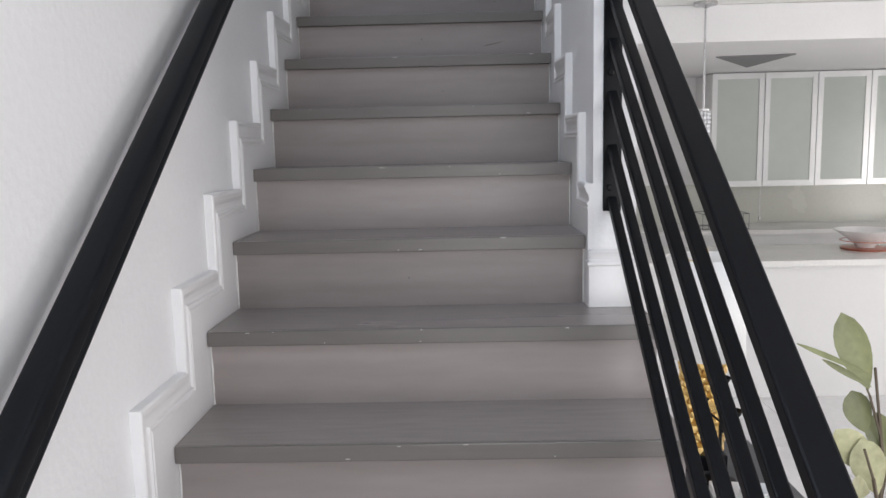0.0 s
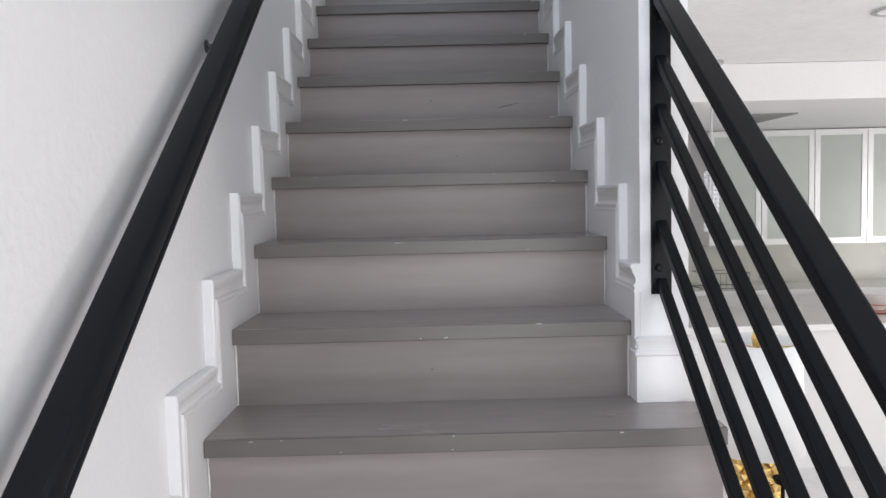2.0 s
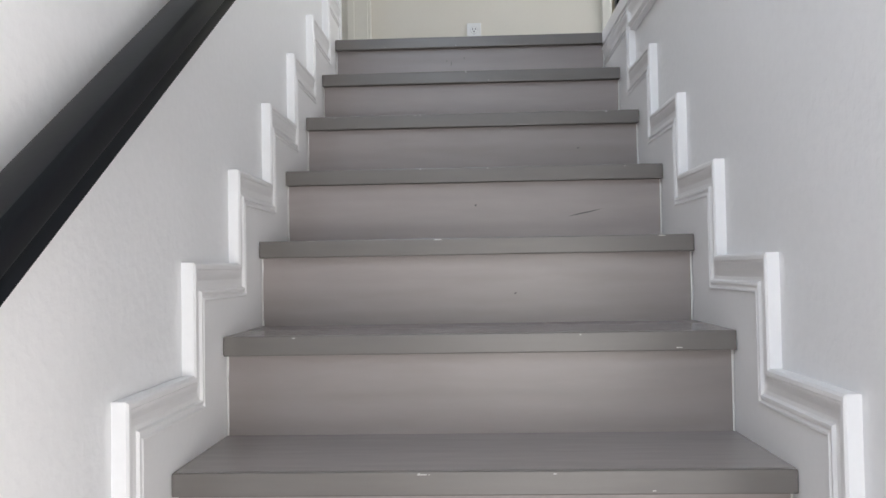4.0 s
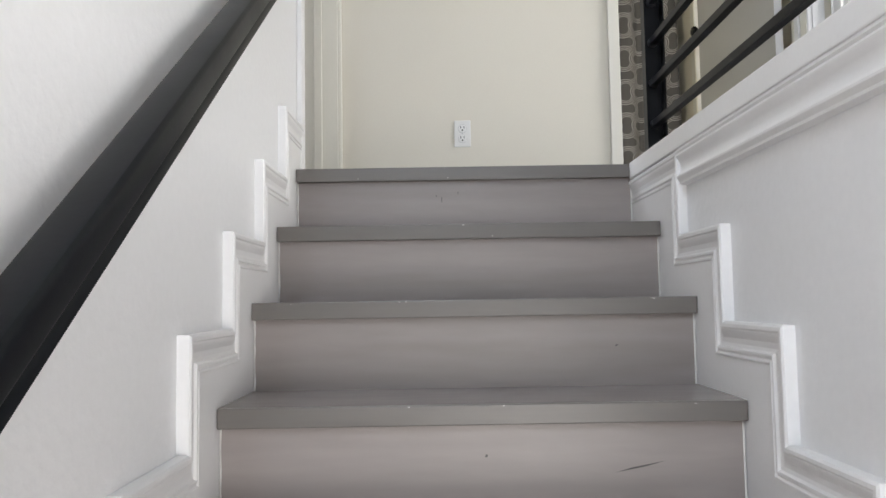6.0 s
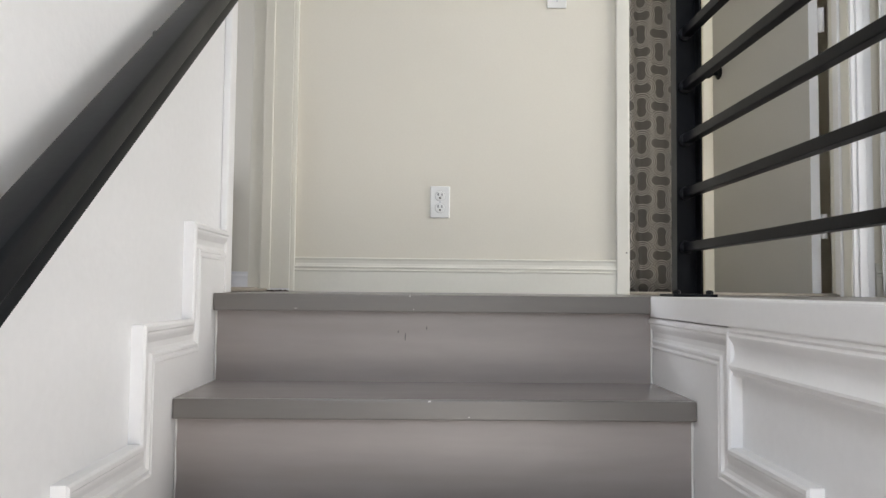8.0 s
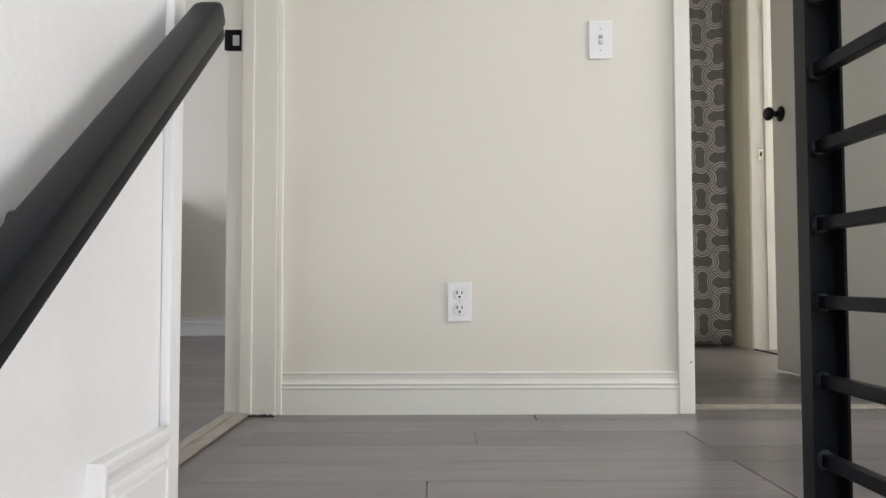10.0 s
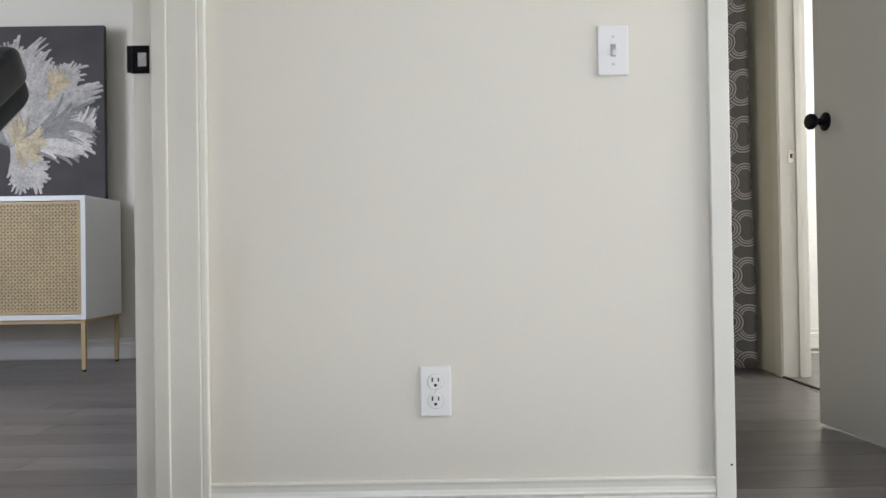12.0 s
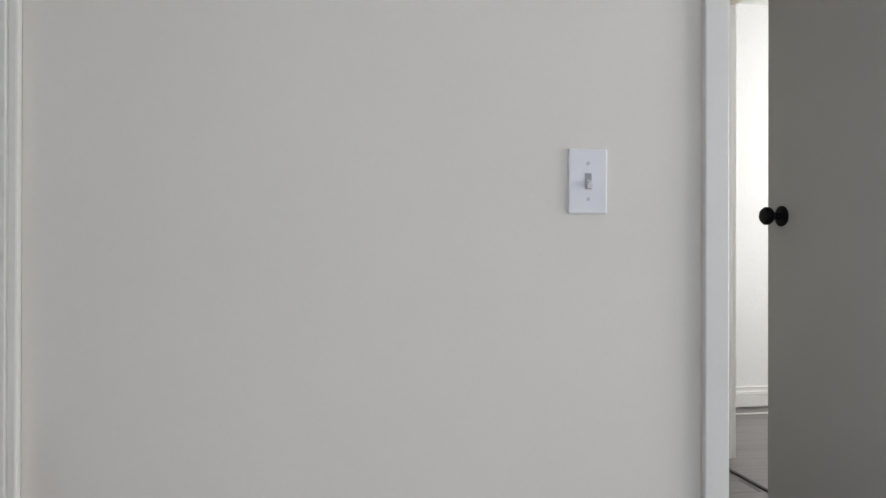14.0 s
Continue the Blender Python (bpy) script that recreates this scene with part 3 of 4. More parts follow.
setting("cable", prism(bmesh.new(), rounded(0.008, 0.008, 0.003, 2), (2.4, 3.76, 0.005), (4.2, 3.78, 0.005)), PLASTIC, "thin white cable lying along the wall", "cable")


# ---- wall plates ----
def outlet(x, z):
    o = thing("power_outlet", "white double power outlet on the cream wall", "power outlet", (x, LAND, z))
    part("cover_plate", boxes((-0.0335, -0.006, -0.0545, 0.0335, 0.0, 0.0545), bevel=0.003), PLASTIC, o)
    for s in (-1, 1):
        face = part("socket_face", lathe(bmesh.new(), [(0.0165, -0.0055), (0.0165, -0.0072), (0.0155, -0.0078)], 24, (0, 0, s * 0.0205), 'Y'), PLASTIC, o)
        # raised grey ring; the shading round each socket is in its colour
        part("socket_gap", lathe(bmesh.new(), [(0.0178, -0.0055), (0.0178, -0.0063)], 24, (0, 0, s * 0.0205), 'Y'), SOCKETSHADE, o, "grey ring coloured as the shade round the socket")
        part("slot", boxes((-0.0082, -0.0086, s * 0.0205 + 0.0005, -0.0050, -0.0075, s * 0.0205 + 0.0100)), DARKSLOT, face)
        part("slot", boxes((0.0050, -0.0086, s * 0.0205 + 0.0010, 0.0080, -0.0075, s * 0.0205 + 0.0090)), DARKSLOT, face)
        part("ground_hole", lathe(bmesh.new(), [(0.0034, -0.0075), (0.0034, -0.0086)], 10, (0, 0, s * 0.0205 - 0.0068), 'Y'), DARKSLOT, face)
    part("screw", lathe(bmesh.new(), [(0.003, -0.0055), (0.003, -0.0066)], 10, (0, 0, 0), 'Y'), STEEL, o)
    return o


def light_switch(x, z):
    o = thing("light_switch", "white toggle light switch on the cream wall", "light switch", (x, LAND, z))
    part("cover_plate", boxes((-0.0335, -0.006, -0.0545, 0.0335, 0.0, 0.0545), bevel=0.003), PLASTIC, o)
    part("toggle_slot", boxes((-0.0058, -0.0066, -0.0135, 0.0058, -0.0059, 0.0135)), GREYPL, o, "grey recess of the toggle")
    part("toggle", prism(bmesh.new(), rounded(0.008, 0.010, 0.002, 2), (0, -0.006, -0.002), (0, -0.017, -0.008)), PLASTIC, o)
    for s in (-1, 1):
        part("screw", lathe(bmesh.new(), [(0.0032, -0.0055), (0.0032, -0.0068)], 10, (0, 0, s * 0.030), 'Y'), STEEL, o)
    return o


outlet(0.490, 0.308)
light_switch(0.888, 1.043)

# ---- bedroom: sideboard and painting ----
CX, CY = -1.425, 3.46


def cane_material():
    m = material("woven_cane", (0.46, 0.35, 0.20), 0.6, spread=0.10, scale=4, grain=40, bump=0.0)
    n, l = m.node_tree.nodes, m.node_tree.links
    co = n.new("ShaderNodeTexCoord")
    heights = []
    for rot in (0, 45, 90, 135):
        mp = n.new("ShaderNodeMapping")
        mp.inputs["Rotation"].default_value = (0, radians(rot), 0)
        w = n.new("ShaderNodeTexWave")
        w.inputs["Scale"].default_value = 18
        l.new(co.outputs["Object"], mp.inputs[0])
        l.new(mp.outputs[0], w.inputs["Vector"])
        heights.append(w)
    top = heights[0].outputs["Fac"]
    for w in heights[1:]:
        mx = n.new("ShaderNodeMath")
        mx.operation = 'ADD'
        l.new(top, mx.inputs[0])
        l.new(w.outputs["Fac"], mx.inputs[1])
        top = mx.outputs[0]
    rng = n.new("ShaderNodeMapRange")
    rng.inputs["From Min"].default_value, rng.inputs["From Max"].default_value = 0.9, 2.6
    rng.inputs["To Min"].default_value, rng.inputs["To Max"].default_value = 0.45, 1.15
    l.new(top, rng.inputs["Value"])
    hsv = [x for x in n if x.bl_idname == "ShaderNodeHueSaturation"][0]
    h2 = n.new("ShaderNodeHueSaturation")
    l.new(hsv.outputs[0], h2.inputs["Color"])
    l.new(rng.outputs[0], h2.inputs["Value"])
    l.new(h2.outputs[0], n["Principled BSDF"].inputs["Base Color"])
    bp = n.new("ShaderNodeBump")
    bp.inputs["Strength"].default_value, bp.inputs["Distance"].default_value = 0.6, 0.003
    l.new(top, bp.inputs["Height"])
    l.new(bp.outputs[0], n["Principled BSDF"].inputs["Normal"])
    return m


CANE = cane_material()
side = thing("sideboard", "white lacquered sideboard with woven cane doors on slim brass legs", "sideboard")
W_ = 1.30
z0, z1, y1 = 0.286, 0.963, CY + 0.46
part("bottom_panel", boxes((CX - W_, CY, z0, CX, y1, z0 + 0.028), bevel=0.0015), LACQUER, side)
part("top_panel", boxes((CX - W_, CY, z1 - 0.028, CX, y1, z1), bevel=0.0015), LACQUER, side)
part("side_panel", boxes((CX - 0.026, CY, z0 + 0.028, CX, y1, z1 - 0.028), bevel=0.0015), LACQUER, side)
part("side_panel", boxes((CX - W_, CY, z0 + 0.028, CX - W_ + 0.026, y1, z1 - 0.028), bevel=0.0015), LACQUER, side)
part("back_panel", boxes((CX - W_ + 0.026, y1 - 0.015, z0 + 0.028, CX - 0.026, y1, z1 - 0.028)), LACQUER, side)
for i in range(2):
    a, b = CX - 0.029 - i * 0.625, CX - 0.029 - i * 0.625 - 0.615
    d = part("cabinet_door", boxes((b, CY + 0.004, z0 + 0.032, b + 0.014, CY + 0.020, z1 - 0.032), (a - 0.014, CY + 0.004, z0 + 0.032, a, CY + 0.020, z1 - 0.032),
                                   (b + 0.014, CY + 0.004, z0 + 0.032, a - 0.014, CY + 0.020, z0 + 0.046), (b + 0.014, CY + 0.004, z1 - 0.046, a - 0.014, CY + 0.020, z1 - 0.032)), BRASS, side, "door with a thin brown frame")
    part("cane_panel", boxes((b + 0.014, CY + 0.010, z0 + 0.046, a - 0.014, CY + 0.016, z1 - 0.046)), CANE, d, "woven cane panel")
part("leg_frame", boxes((CX - W_ + 0.02, CY + 0.012, z0 - 0.022, CX - 0.012, CY + 0.032, z0), (CX - W_ + 0.02, y1 - 0.032, z0 - 0.022, CX - 0.012, y1 - 0.012, z0),
                        (CX - 0.034, CY + 0.032, z0 - 0.022, CX - 0.012, y1 - 0.032, z0)), BRASS, side)
for lx in (CX - 0.012, CX - W_ + 0.042):
    for ly in (CY + 0.012, y1 - 0.034):
        leg = part("leg", boxes((lx - 0.022, ly, 0.012, lx, ly + 0.022, z0 - 0.022), bevel=0.001), BRASS, side)
        part("foot", lathe(bmesh.new(), [(0.010, 0.0), (0.010, 0.012)], 10, (lx - 0.011, ly + 0.011, 0)), BLACK, leg, "black glide")

art = thing("painting", "dark canvas painting of a white flower leaning on the sideboard", "painting", (CX - 0.075, CY + 0.46, z1))
AW, AH = 1.06, 1.06
part("canvas", boxes((-AW, -0.035, 0.001, 0, 0.0, AH), bevel=0.003), CANVAS, art)


def strokes(mat, name, centre, count, a0, a1, r0, r1, w0, w1, seed, lift):
    """Brush marks fanning out from a centre, each a bundle of fine bristle trails with ragged ends."""
    rng = random.Random(seed)
    bm = bmesh.new()
    for i in range(count):
        a = radians(rng.uniform(a0, a1))
        start, length, wide = rng.uniform(0.0, r0), rng.uniform(0.5 * (r0 + r1), r1), rng.uniform(w0, w1)
        bend = rng.uniform(-0.35, 0.35)
        trails = max(2, int(wide / 0.010))
        for j in range(trails):
            off = (2 * (j + 0.5) / trails - 1) * wide
            run = length * rng.uniform(0.93, 1.0) * (1.0 - 0.22 * (off / wide) ** 2)
            y = -0.0355 - lift - rng.random() * 0.0013
            half = wide / trails * rng.uniform(1.1, 1.8)
            pairs = []
            for s in range(8):
                t = s / 7
                ang = a + bend * t * t
                spread = off * (0.35 + 0.75 * t)
                px = centre[0] + math.cos(ang) * (start + run * t) - math.sin(ang) * spread
                pz = centre[1] + math.sin(ang) * (start + run * t) + math.cos(ang) * spread
                ww = half * (1.0 - 0.55 * max(0.0, t - 0.7) / 0.3) * rng.uniform(0.94, 1.05)
                edge = []
                for sg in (1, -1):
                    u = min(-0.004, max(-AW + 0.004, px - math.sin(ang) * ww * sg))
                    v = min(AH - 0.004, max(0.006, pz + math.cos(ang) * ww * sg))
                    edge.append(bm.verts.new((u, y, v)))
                pairs.append(edge)
            for p, q in zip(pairs, pairs[1:]):
                bm.faces.new((p[0], q[0], q[1], p[1]))
    return tagged(part(name, bm, mat, art), kind="stuff")


for paint in (PAINTWHITE, PAINTGREY, PAINTGOLD):
    # trails of one brush differ a little in tone
    pn, pl = paint.node_tree.nodes, paint.node_tree.links
    tone = pn.new("ShaderNodeHueSaturation")
    geo, span = pn.new("ShaderNodeNewGeometry"), pn.new("ShaderNodeMapRange")
    span.inputs[3].default_value, span.inputs[4].default_value = 0.86, 1.10
    pl.new(geo.outputs["Random Per Island"], span.inputs[0])
    pl.new(span.outputs[0], tone.inputs["Value"])
    base = pn["Principled BSDF"].inputs["Base Color"]
    pl.new(base.links[0].from_socket, tone.inputs["Color"])
    pl.new(tone.outputs[0], base)

heart = (-0.54, 0.34)
strokes(PAINTGREY, "grey_petal_paint", heart, 70, -6, 150, 0.12, 0.52, 0.03, 0.06, 3, 0.0)
strokes(PAINTWHITE, "petal_paint", heart, 110, 38, 112, 0.18, 0.52, 0.030, 0.065, 5, 0.0014)
strokes(PAINTGOLD, "beige_petal_paint", (heart[0] + 0.20, heart[1] + 0.26), 7, 50, 75, 0.05, 0.20, 0.010, 0.026, 17, 0.0029)
strokes(PAINTWHITE, "side_petal_paint", heart, 34, -2, 16, 0.22, 0.36, 0.026, 0.05, 15, 0.0030)
strokes(PAINTWHITE, "lower_petal_paint", heart, 34, -85, -42, 0.08, 0.27, 0.020, 0.045, 8, 0.0040)
strokes(PAINTGREY, "shadow_paint", heart, 22, 16, 34, 0.14, 0.46, 0.004, 0.016, 9, 0.0050)
strokes(PAINTGOLD, "gold_paint", heart, 14, -75, 100, 0.04, 0.20, 0.008, 0.026, 11, 0.0060)


# ---- far room: curtain ----
def curtain_material():
    m = material("curtain_fabric", (0.105, 0.097, 0.097), 0.7, spread=0.05, scale=8, grain=200, bump=0.3)
    n, l = m.node_tree.nodes, m.node_tree.links

    def op(kind, a, b=None, c=None):
        x = n.new("ShaderNodeMath")
        x.operation = kind
        for i, v in enumerate((a, b, c)):
            if v is None:
                continue
            if isinstance(v, (int, float)):
                x.inputs[i].default_value = v
            else:
                l.new(v, x.inputs[i])
        return x.outputs[0]

    uv = n.new("ShaderNodeUVMap")
    uv.uv_map = "cloth"
    sep = n.new("ShaderNodeSeparateXYZ")
    l.new(uv.outputs[0], sep.inputs[0])
    # upright and level waisted loops that lock into each other, each with nested outlines
    pitch = 0.120
    gu, gv = op('DIVIDE', sep.outputs[0], pitch * 1.12), op('DIVIDE', sep.outputs[1], pitch)

    ru, rv = op('FLOOR', op('ADD', gu, 0.5)), op('FLOOR', op('ADD', gv, 0.5))
    pu, pv = op('ABSOLUTE', op('SUBTRACT', gu, ru)), op('ABSOLUTE', op('SUBTRACT', gv, rv))
    odd = op('FLOORED_MODULO', op('ADD', ru, rv), 2.0)
    even = op('SUBTRACT', 1.0, odd)
    across = op('ADD', op('MULTIPLY', even, pu), op('MULTIPLY', odd, pv))
    along = op('ADD', op('MULTIPLY', even, pv), op('MULTIPLY', odd, pu))

    def length(a, b):
        return op('SQRT', op('ADD', op('MULTIPLY', a, a), op('MULTIPLY', b, b)))

    own = length(across, op('MAXIMUM', op('SUBTRACT', along, 0.271), 0.0))
    guest = length(op('SUBTRACT', 0.729, across), along)
    inside = op('LESS_THAN', guest, 0.55)
    d = op('ADD', op('MULTIPLY', guest, inside), op('MULTIPLY', own, op('SUBTRACT', 1.0, inside)))

    def band(lo, hi):
        return op('MULTIPLY', op('GREATER_THAN', d, lo), op('LESS_THAN', d, hi))

    fac = op('ADD', op('ADD', band(0.455, 0.515), band(0.345, 0.395)), op('ADD', band(0.255, 0.30), op('MULTIPLY', op('LESS_THAN', d, 0.45), 0.13)))
    mixc = n.new("ShaderNodeMixRGB")
    hsv = [x for x in n if x.bl_idname == "ShaderNodeHueSaturation"][0]
    l.new(fac, mixc.inputs[0])
    l.new(hsv.outputs[0], mixc.inputs[1])
    mixc.inputs[2].default_value = (0.60, 0.57, 0.56, 1)
    l.new(mixc.outputs[0], n["Principled BSDF"].inputs["Base Color"])
    return m


def curtain(x0, x1, y, z_low, z_high, mat, name, label, depth=0.022, fold=0.17):
    me = bpy.data.meshes.new("cloth")
    cols, rows_ = 120, 24
    verts, uvs, faces, u, last = [], [], [], 0.0, None
    for i in range(cols + 1):
        t = i / cols
        x = x0 + (x1 - x0) * t
        yy = y + depth * math.sin(t * (x1 - x0) / fold * 2 * math.pi) + 0.008 * math.sin(t * 31)
        if last:
            u += math.hypot(x - last[0], yy - last[1])
        last = (x, yy)
        for j in range(rows_ + 1):
            s = j / rows_
            z = z_low + (z_high - z_low) * s
            verts.append((x + 0.03 * (1 - s) * t, y + (yy - y) * (1.15 - 0.35 * s) + 0.004 * math.sin(z * 5 + t * 9), z))
            uvs.append((u, z))
    for i in range(cols):
        for j in range(rows_):
            a = i * (rows_ + 1) + j
            faces.append((a, a + rows_ + 1, a + rows_ + 2, a + 1))
    me.from_pydata(verts, [], faces)
    lay = me.uv_layers.new(name="cloth")
    for loop in me.loops:
        lay.data[loop.index].uv = uvs[loop.vertex_index]
    for p in me.polygons:
        p.use_smooth = True
    me.materials.append(mat)
    ob = new(name, me)
    solid = ob.modifiers.new("thick", 'SOLIDIFY')
    solid.thickness = 0.003
    return tagged(ob, label, "curtain")


curtain(1.60, 2.08, 3.20, 0.004, 2.25, curtain_material(), "curtain", "grey floor-length curtain with a looping arch pattern")
SHEER = material("white_curtain_cloth", (0.60, 0.59, 0.58), 0.8, spread=0.02, scale=5, grain=220, bump=0.2)
curtain(1.992, 2.175, LAND - 0.050, 0.006, 2.20, SHEER, "curtain", "plain white curtain hanging in folds beside the door", 0.0045, 0.060)

# ---- wear on the steps ----
rng = random.Random(21)
bm = bmesh.new()
for k in range(15):
    for n in range(rng.randint(2, 6)):
        x, y, z = rng.uniform(0.08, WIDE - 0.06), -k * RUN, -k * RISE
        w, h = rng.uniform(0.0008, 0.003) * rng.choice((1, 1, 1, 3)), rng.uniform(0.0006, 0.0014)
        low = rng.choice((0.0026, 0.004, 0.030))
        vs = [bm.verts.new((x + a * w * rng.uniform(0.6, 1.2), y - 0.0004, z - low + b * h * rng.uniform(0.6, 1.2))) for a, b in ((-1, -1), (1, -0.8), (0.9, 1), (-0.8, 0.9))]
        bm.faces.new(vs)
tagged(part("paint_chips", bm, material("chipped_edge", (0.55, 0.53, 0.50), 0.6, bump=0), stairs, "pale chips along the tread edges"), "", "", "", "stuff")
bm = bmesh.new()
for k, x, dz, w, h in ((0, 0.400, 0.088, 0.0012, 0.010), (0, 0.445, 0.070, 0.0012, 0.005), (0, 0.385, 0.078, 0.0016, 0.003), (7, 0.462, 0.108, 0.0035, 0.002), (3, 0.74, 0.115, 0.045, 0.0018), (3, 0.47, 0.092, 0.003, 0.003), (2, 0.76, 0.10, 0.004, 0.002), (4, 0.55, 0.12, 0.003, 0.002)):
    y, z = -k * RUN + 0.0196, -k * RISE - dz
    bm.faces.new([bm.verts.new((x + a * w, y, z + b * h + a * w * 0.2)) for a, b in ((-1, -0.4), (0.2, -1), (1, 0.3), (-0.3, 1))])
tagged(part("scuff_marks", bm, material("scuff", (0.10, 0.09, 0.09), 0.6, bump=0), stairs, "dark scuffs on the risers"), "", "", "", "stuff")

# ---- lower floor: console, lamp, plant ----
table = thing("console_table", "dark charcoal console table standing beside the stairs", "table", (0, 0, LOW))
TT = 0.75
part("tabletop", boxes((1.17, -2.75, TT - 0.03, 1.505, -1.33, TT), bevel=0.003), DARKTABLE, table)
for lx in (1.18, 1.465):
    for ly in (-2.73, -1.37):
        part("leg", boxes((lx, ly, 0, lx + 0.03, ly + 0.03, TT - 0.03), bevel=0.002), DARKTABLE, table)
lamp = thing("table_lamp", "gold textured table lamp with a white drum shade on the console", "lamp", (1.300, -1.50, LOW + TT))
part("base", boxes((-0.06, -0.06, 0, 0.06, 0.06, 0.045), bevel=0.003), BLACK, lamp)
rng = random.Random(4)
bm = bmesh.new()
for i in range(13):
    for a in range(10):
        ang = 2 * math.pi * (a + 0.5 * (i % 2)) / 10
        c = Vector((0.052 * math.cos(ang), 0.052 * math.sin(ang), 0.062 + i * 0.021))
        made = bmesh.ops.create_icosphere(bm, subdivisions=1, radius=0.020 * rng.uniform(0.85, 1.15), matrix=Matrix.Translation(c))
lathe(bm, [(0.054, 0.045), (0.054, 0.342), (0.01, 0.347), (0.01, 0.36)], 16)
part("body", bm, GOLD, lamp, "gold leaf body of pressed petals", True)
bm = lathe(bmesh.new(), [(0.118, 0.335), (0.110, 0.62)], 40, closed=False)
shade = part("shade", bm, SHADE, lamp, "white drum shade", True)
sol = shade.modifiers.new("thick", 'SOLIDIFY')
sol.thickness = 0.003
part("finial", lathe(bmesh.new(), [(0.006, 0.36), (0.006, 0.60), (0.009, 0.605), (0.012, 0.625), (0.008, 0.640), (0.003, 0.65)], 16), GOLD, lamp, "gold finial", True)
bm = bmesh.new()
for i in range(3):
    a = 2 * math.pi * i / 3
    prism(bm, rounded(0.004, 0.004, 0.001, 1), (0, 0, 0.600), (0.110 * math.cos(a), 0.110 * math.sin(a), 0.6005))
part("fitter", bm, GOLD, lamp, "thin gold spider holding the shade")
cand = thing("candle_holder", "black metal candle holder with small cups on the console", "candle holder", (1.312, -1.63, LOW + TT))
part("foot", lathe(bmesh.new(), [(0.045, 0), (0.045, 0.006), (0.012, 0.012)], 20), BLACK, cand, "", True)
part("stem", lathe(bmesh.new(), [(0.005, 0.01), (0.005, 0.30)], 8), BLACK, cand)
for dx, dy, h in ((-0.06, 0.0, 0.235), (0.035, 0.0, 0.20), (0.0, 0.0, 0.295)):
    part("cup", lathe(bmesh.new(), [(0.004, h - 0.012), (0.018, h - 0.006), (0.025, h + 0.008), (0.023, h + 0.008), (0.012, h - 0.002)], 16, (dx, dy, 0)), BLACK, cand, "", True)
    if dx:
        part("arm", prism(bmesh.new(), rounded(0.006, 0.006, 0.002, 2), (0, 0, h - 0.06), (dx, dy, h - 0.010)), BLACK, cand)
for n, (w, d, h, z, tw, mat, word) in enumerate(((0.21, 0.27, 0.028, 0.0, 4, PAPER, "grey"), (0.18, 0.24, 0.022, 0.028, -7, LACQUER, "white"))):
    book = thing("book", word + " hardback book in a stack on the console", "book", (1.325, -1.86, LOW + TT + z), "books on the console")
    book.rotation_euler = (0, 0, radians(tw))
    part("pages", boxes((-w / 2 + 0.004, -d / 2 + 0.004, 0.003, w / 2 - 0.002, d / 2 - 0.004, h - 0.003)), SHADE, book)
    part("cover", boxes((-w / 2, -d / 2, 0, w / 2, d / 2, 0.003), (-w / 2, -d / 2, h - 0.003, w / 2, d / 2, h), (-w / 2, -d / 2, 0.003, -w / 2 + 0.003, d / 2, h - 0.003), bevel=0.0006), mat if n else DARKTABLE, book)
glass = thing("glass_dish", "small glass dish on the books", "dish", (1.33, -1.83, LOW + TT + 0.05))
part("dish_body", lathe(bmesh.new(), [(0.022, 0), (0.034, 0.012), (0.038, 0.026), (0.035, 0.026), (0.028, 0.010), (0.004, 0.006)], 24), GLASSWARE, glass, "", True)

plant = thing("potted_plant", "leafy green branches in a white vase on the console", "plant", (1.41, -2.24, LOW + TT))
part("vase", lathe(bmesh.new(), [(0.05, 0), (0.075, 0.03), (0.08, 0.10), (0.055, 0.18), (0.035, 0.21), (0.042, 0.225), (0.036, 0.222), (0.03, 0.20)], 28), PORCELAIN, plant, "white vase", True)


def leaf_mesh(length, wide, curl):
    bm = bmesh.new()
    rows_ = []
    for i in range(9):
        t = i / 8
        half = wide * 0.5 * math.sin(math.pi * min(1, t ** 1.25)) ** 0.62 if 0 < t < 1 else 0.001
        z = curl * t * t
        rows_.append([bm.verts.new((length * t, s * half, z + 0.16 * abs(s) * half)) for s in (-1, -0.5, 0, 0.5, 1)])
    for a, b in zip(rows_, rows_[1:]):
        for i in range(4):
            bm.faces.new((a[i], a[i + 1], b[i + 1], b[i]))
    return bm


def branch(points, r0, r1):
    bm = bmesh.new()
    for n, (a, b) in enumerate(zip(points, points[1:])):
        f = n / (len(points) - 1)
        prism(bm, rounded(2 * r0 * (1 - f) + 2 * r1 * f, 2 * r0 * (1 - f) + 2 * r1 * f, 0.0012, 2), a, (Vector(b) + (Vector(b) - Vector(a)) * 0.02))
    return part("stem", bm, STEM, plant, "thin dark brown twig")


def leaf(base, tip, wide, mat, curl=0.012, turn=0.0):
    base, tip = Vector(base), Vector(tip)
    me = mesh_of("leaf", leaf_mesh((tip - base).length, wide, curl), mat, True)
    lf = new("leaf", me)
    lf.parent = plant
    x = (tip - base).normalized()
    y = Vector((0.25 * turn, 1, 0)).cross(x).normalized() if abs(turn) < 3 else Vector((0, 1, 0))
    y = (Matrix.Rotation(radians(turn * 20), 3, x) @ y).normalized()
    z = x.cross(y).normalized()
    y = z.cross(x)
    lf.matrix_local = Matrix.Translation(base) @ Matrix((x, y, z)).transposed().to_4x4()


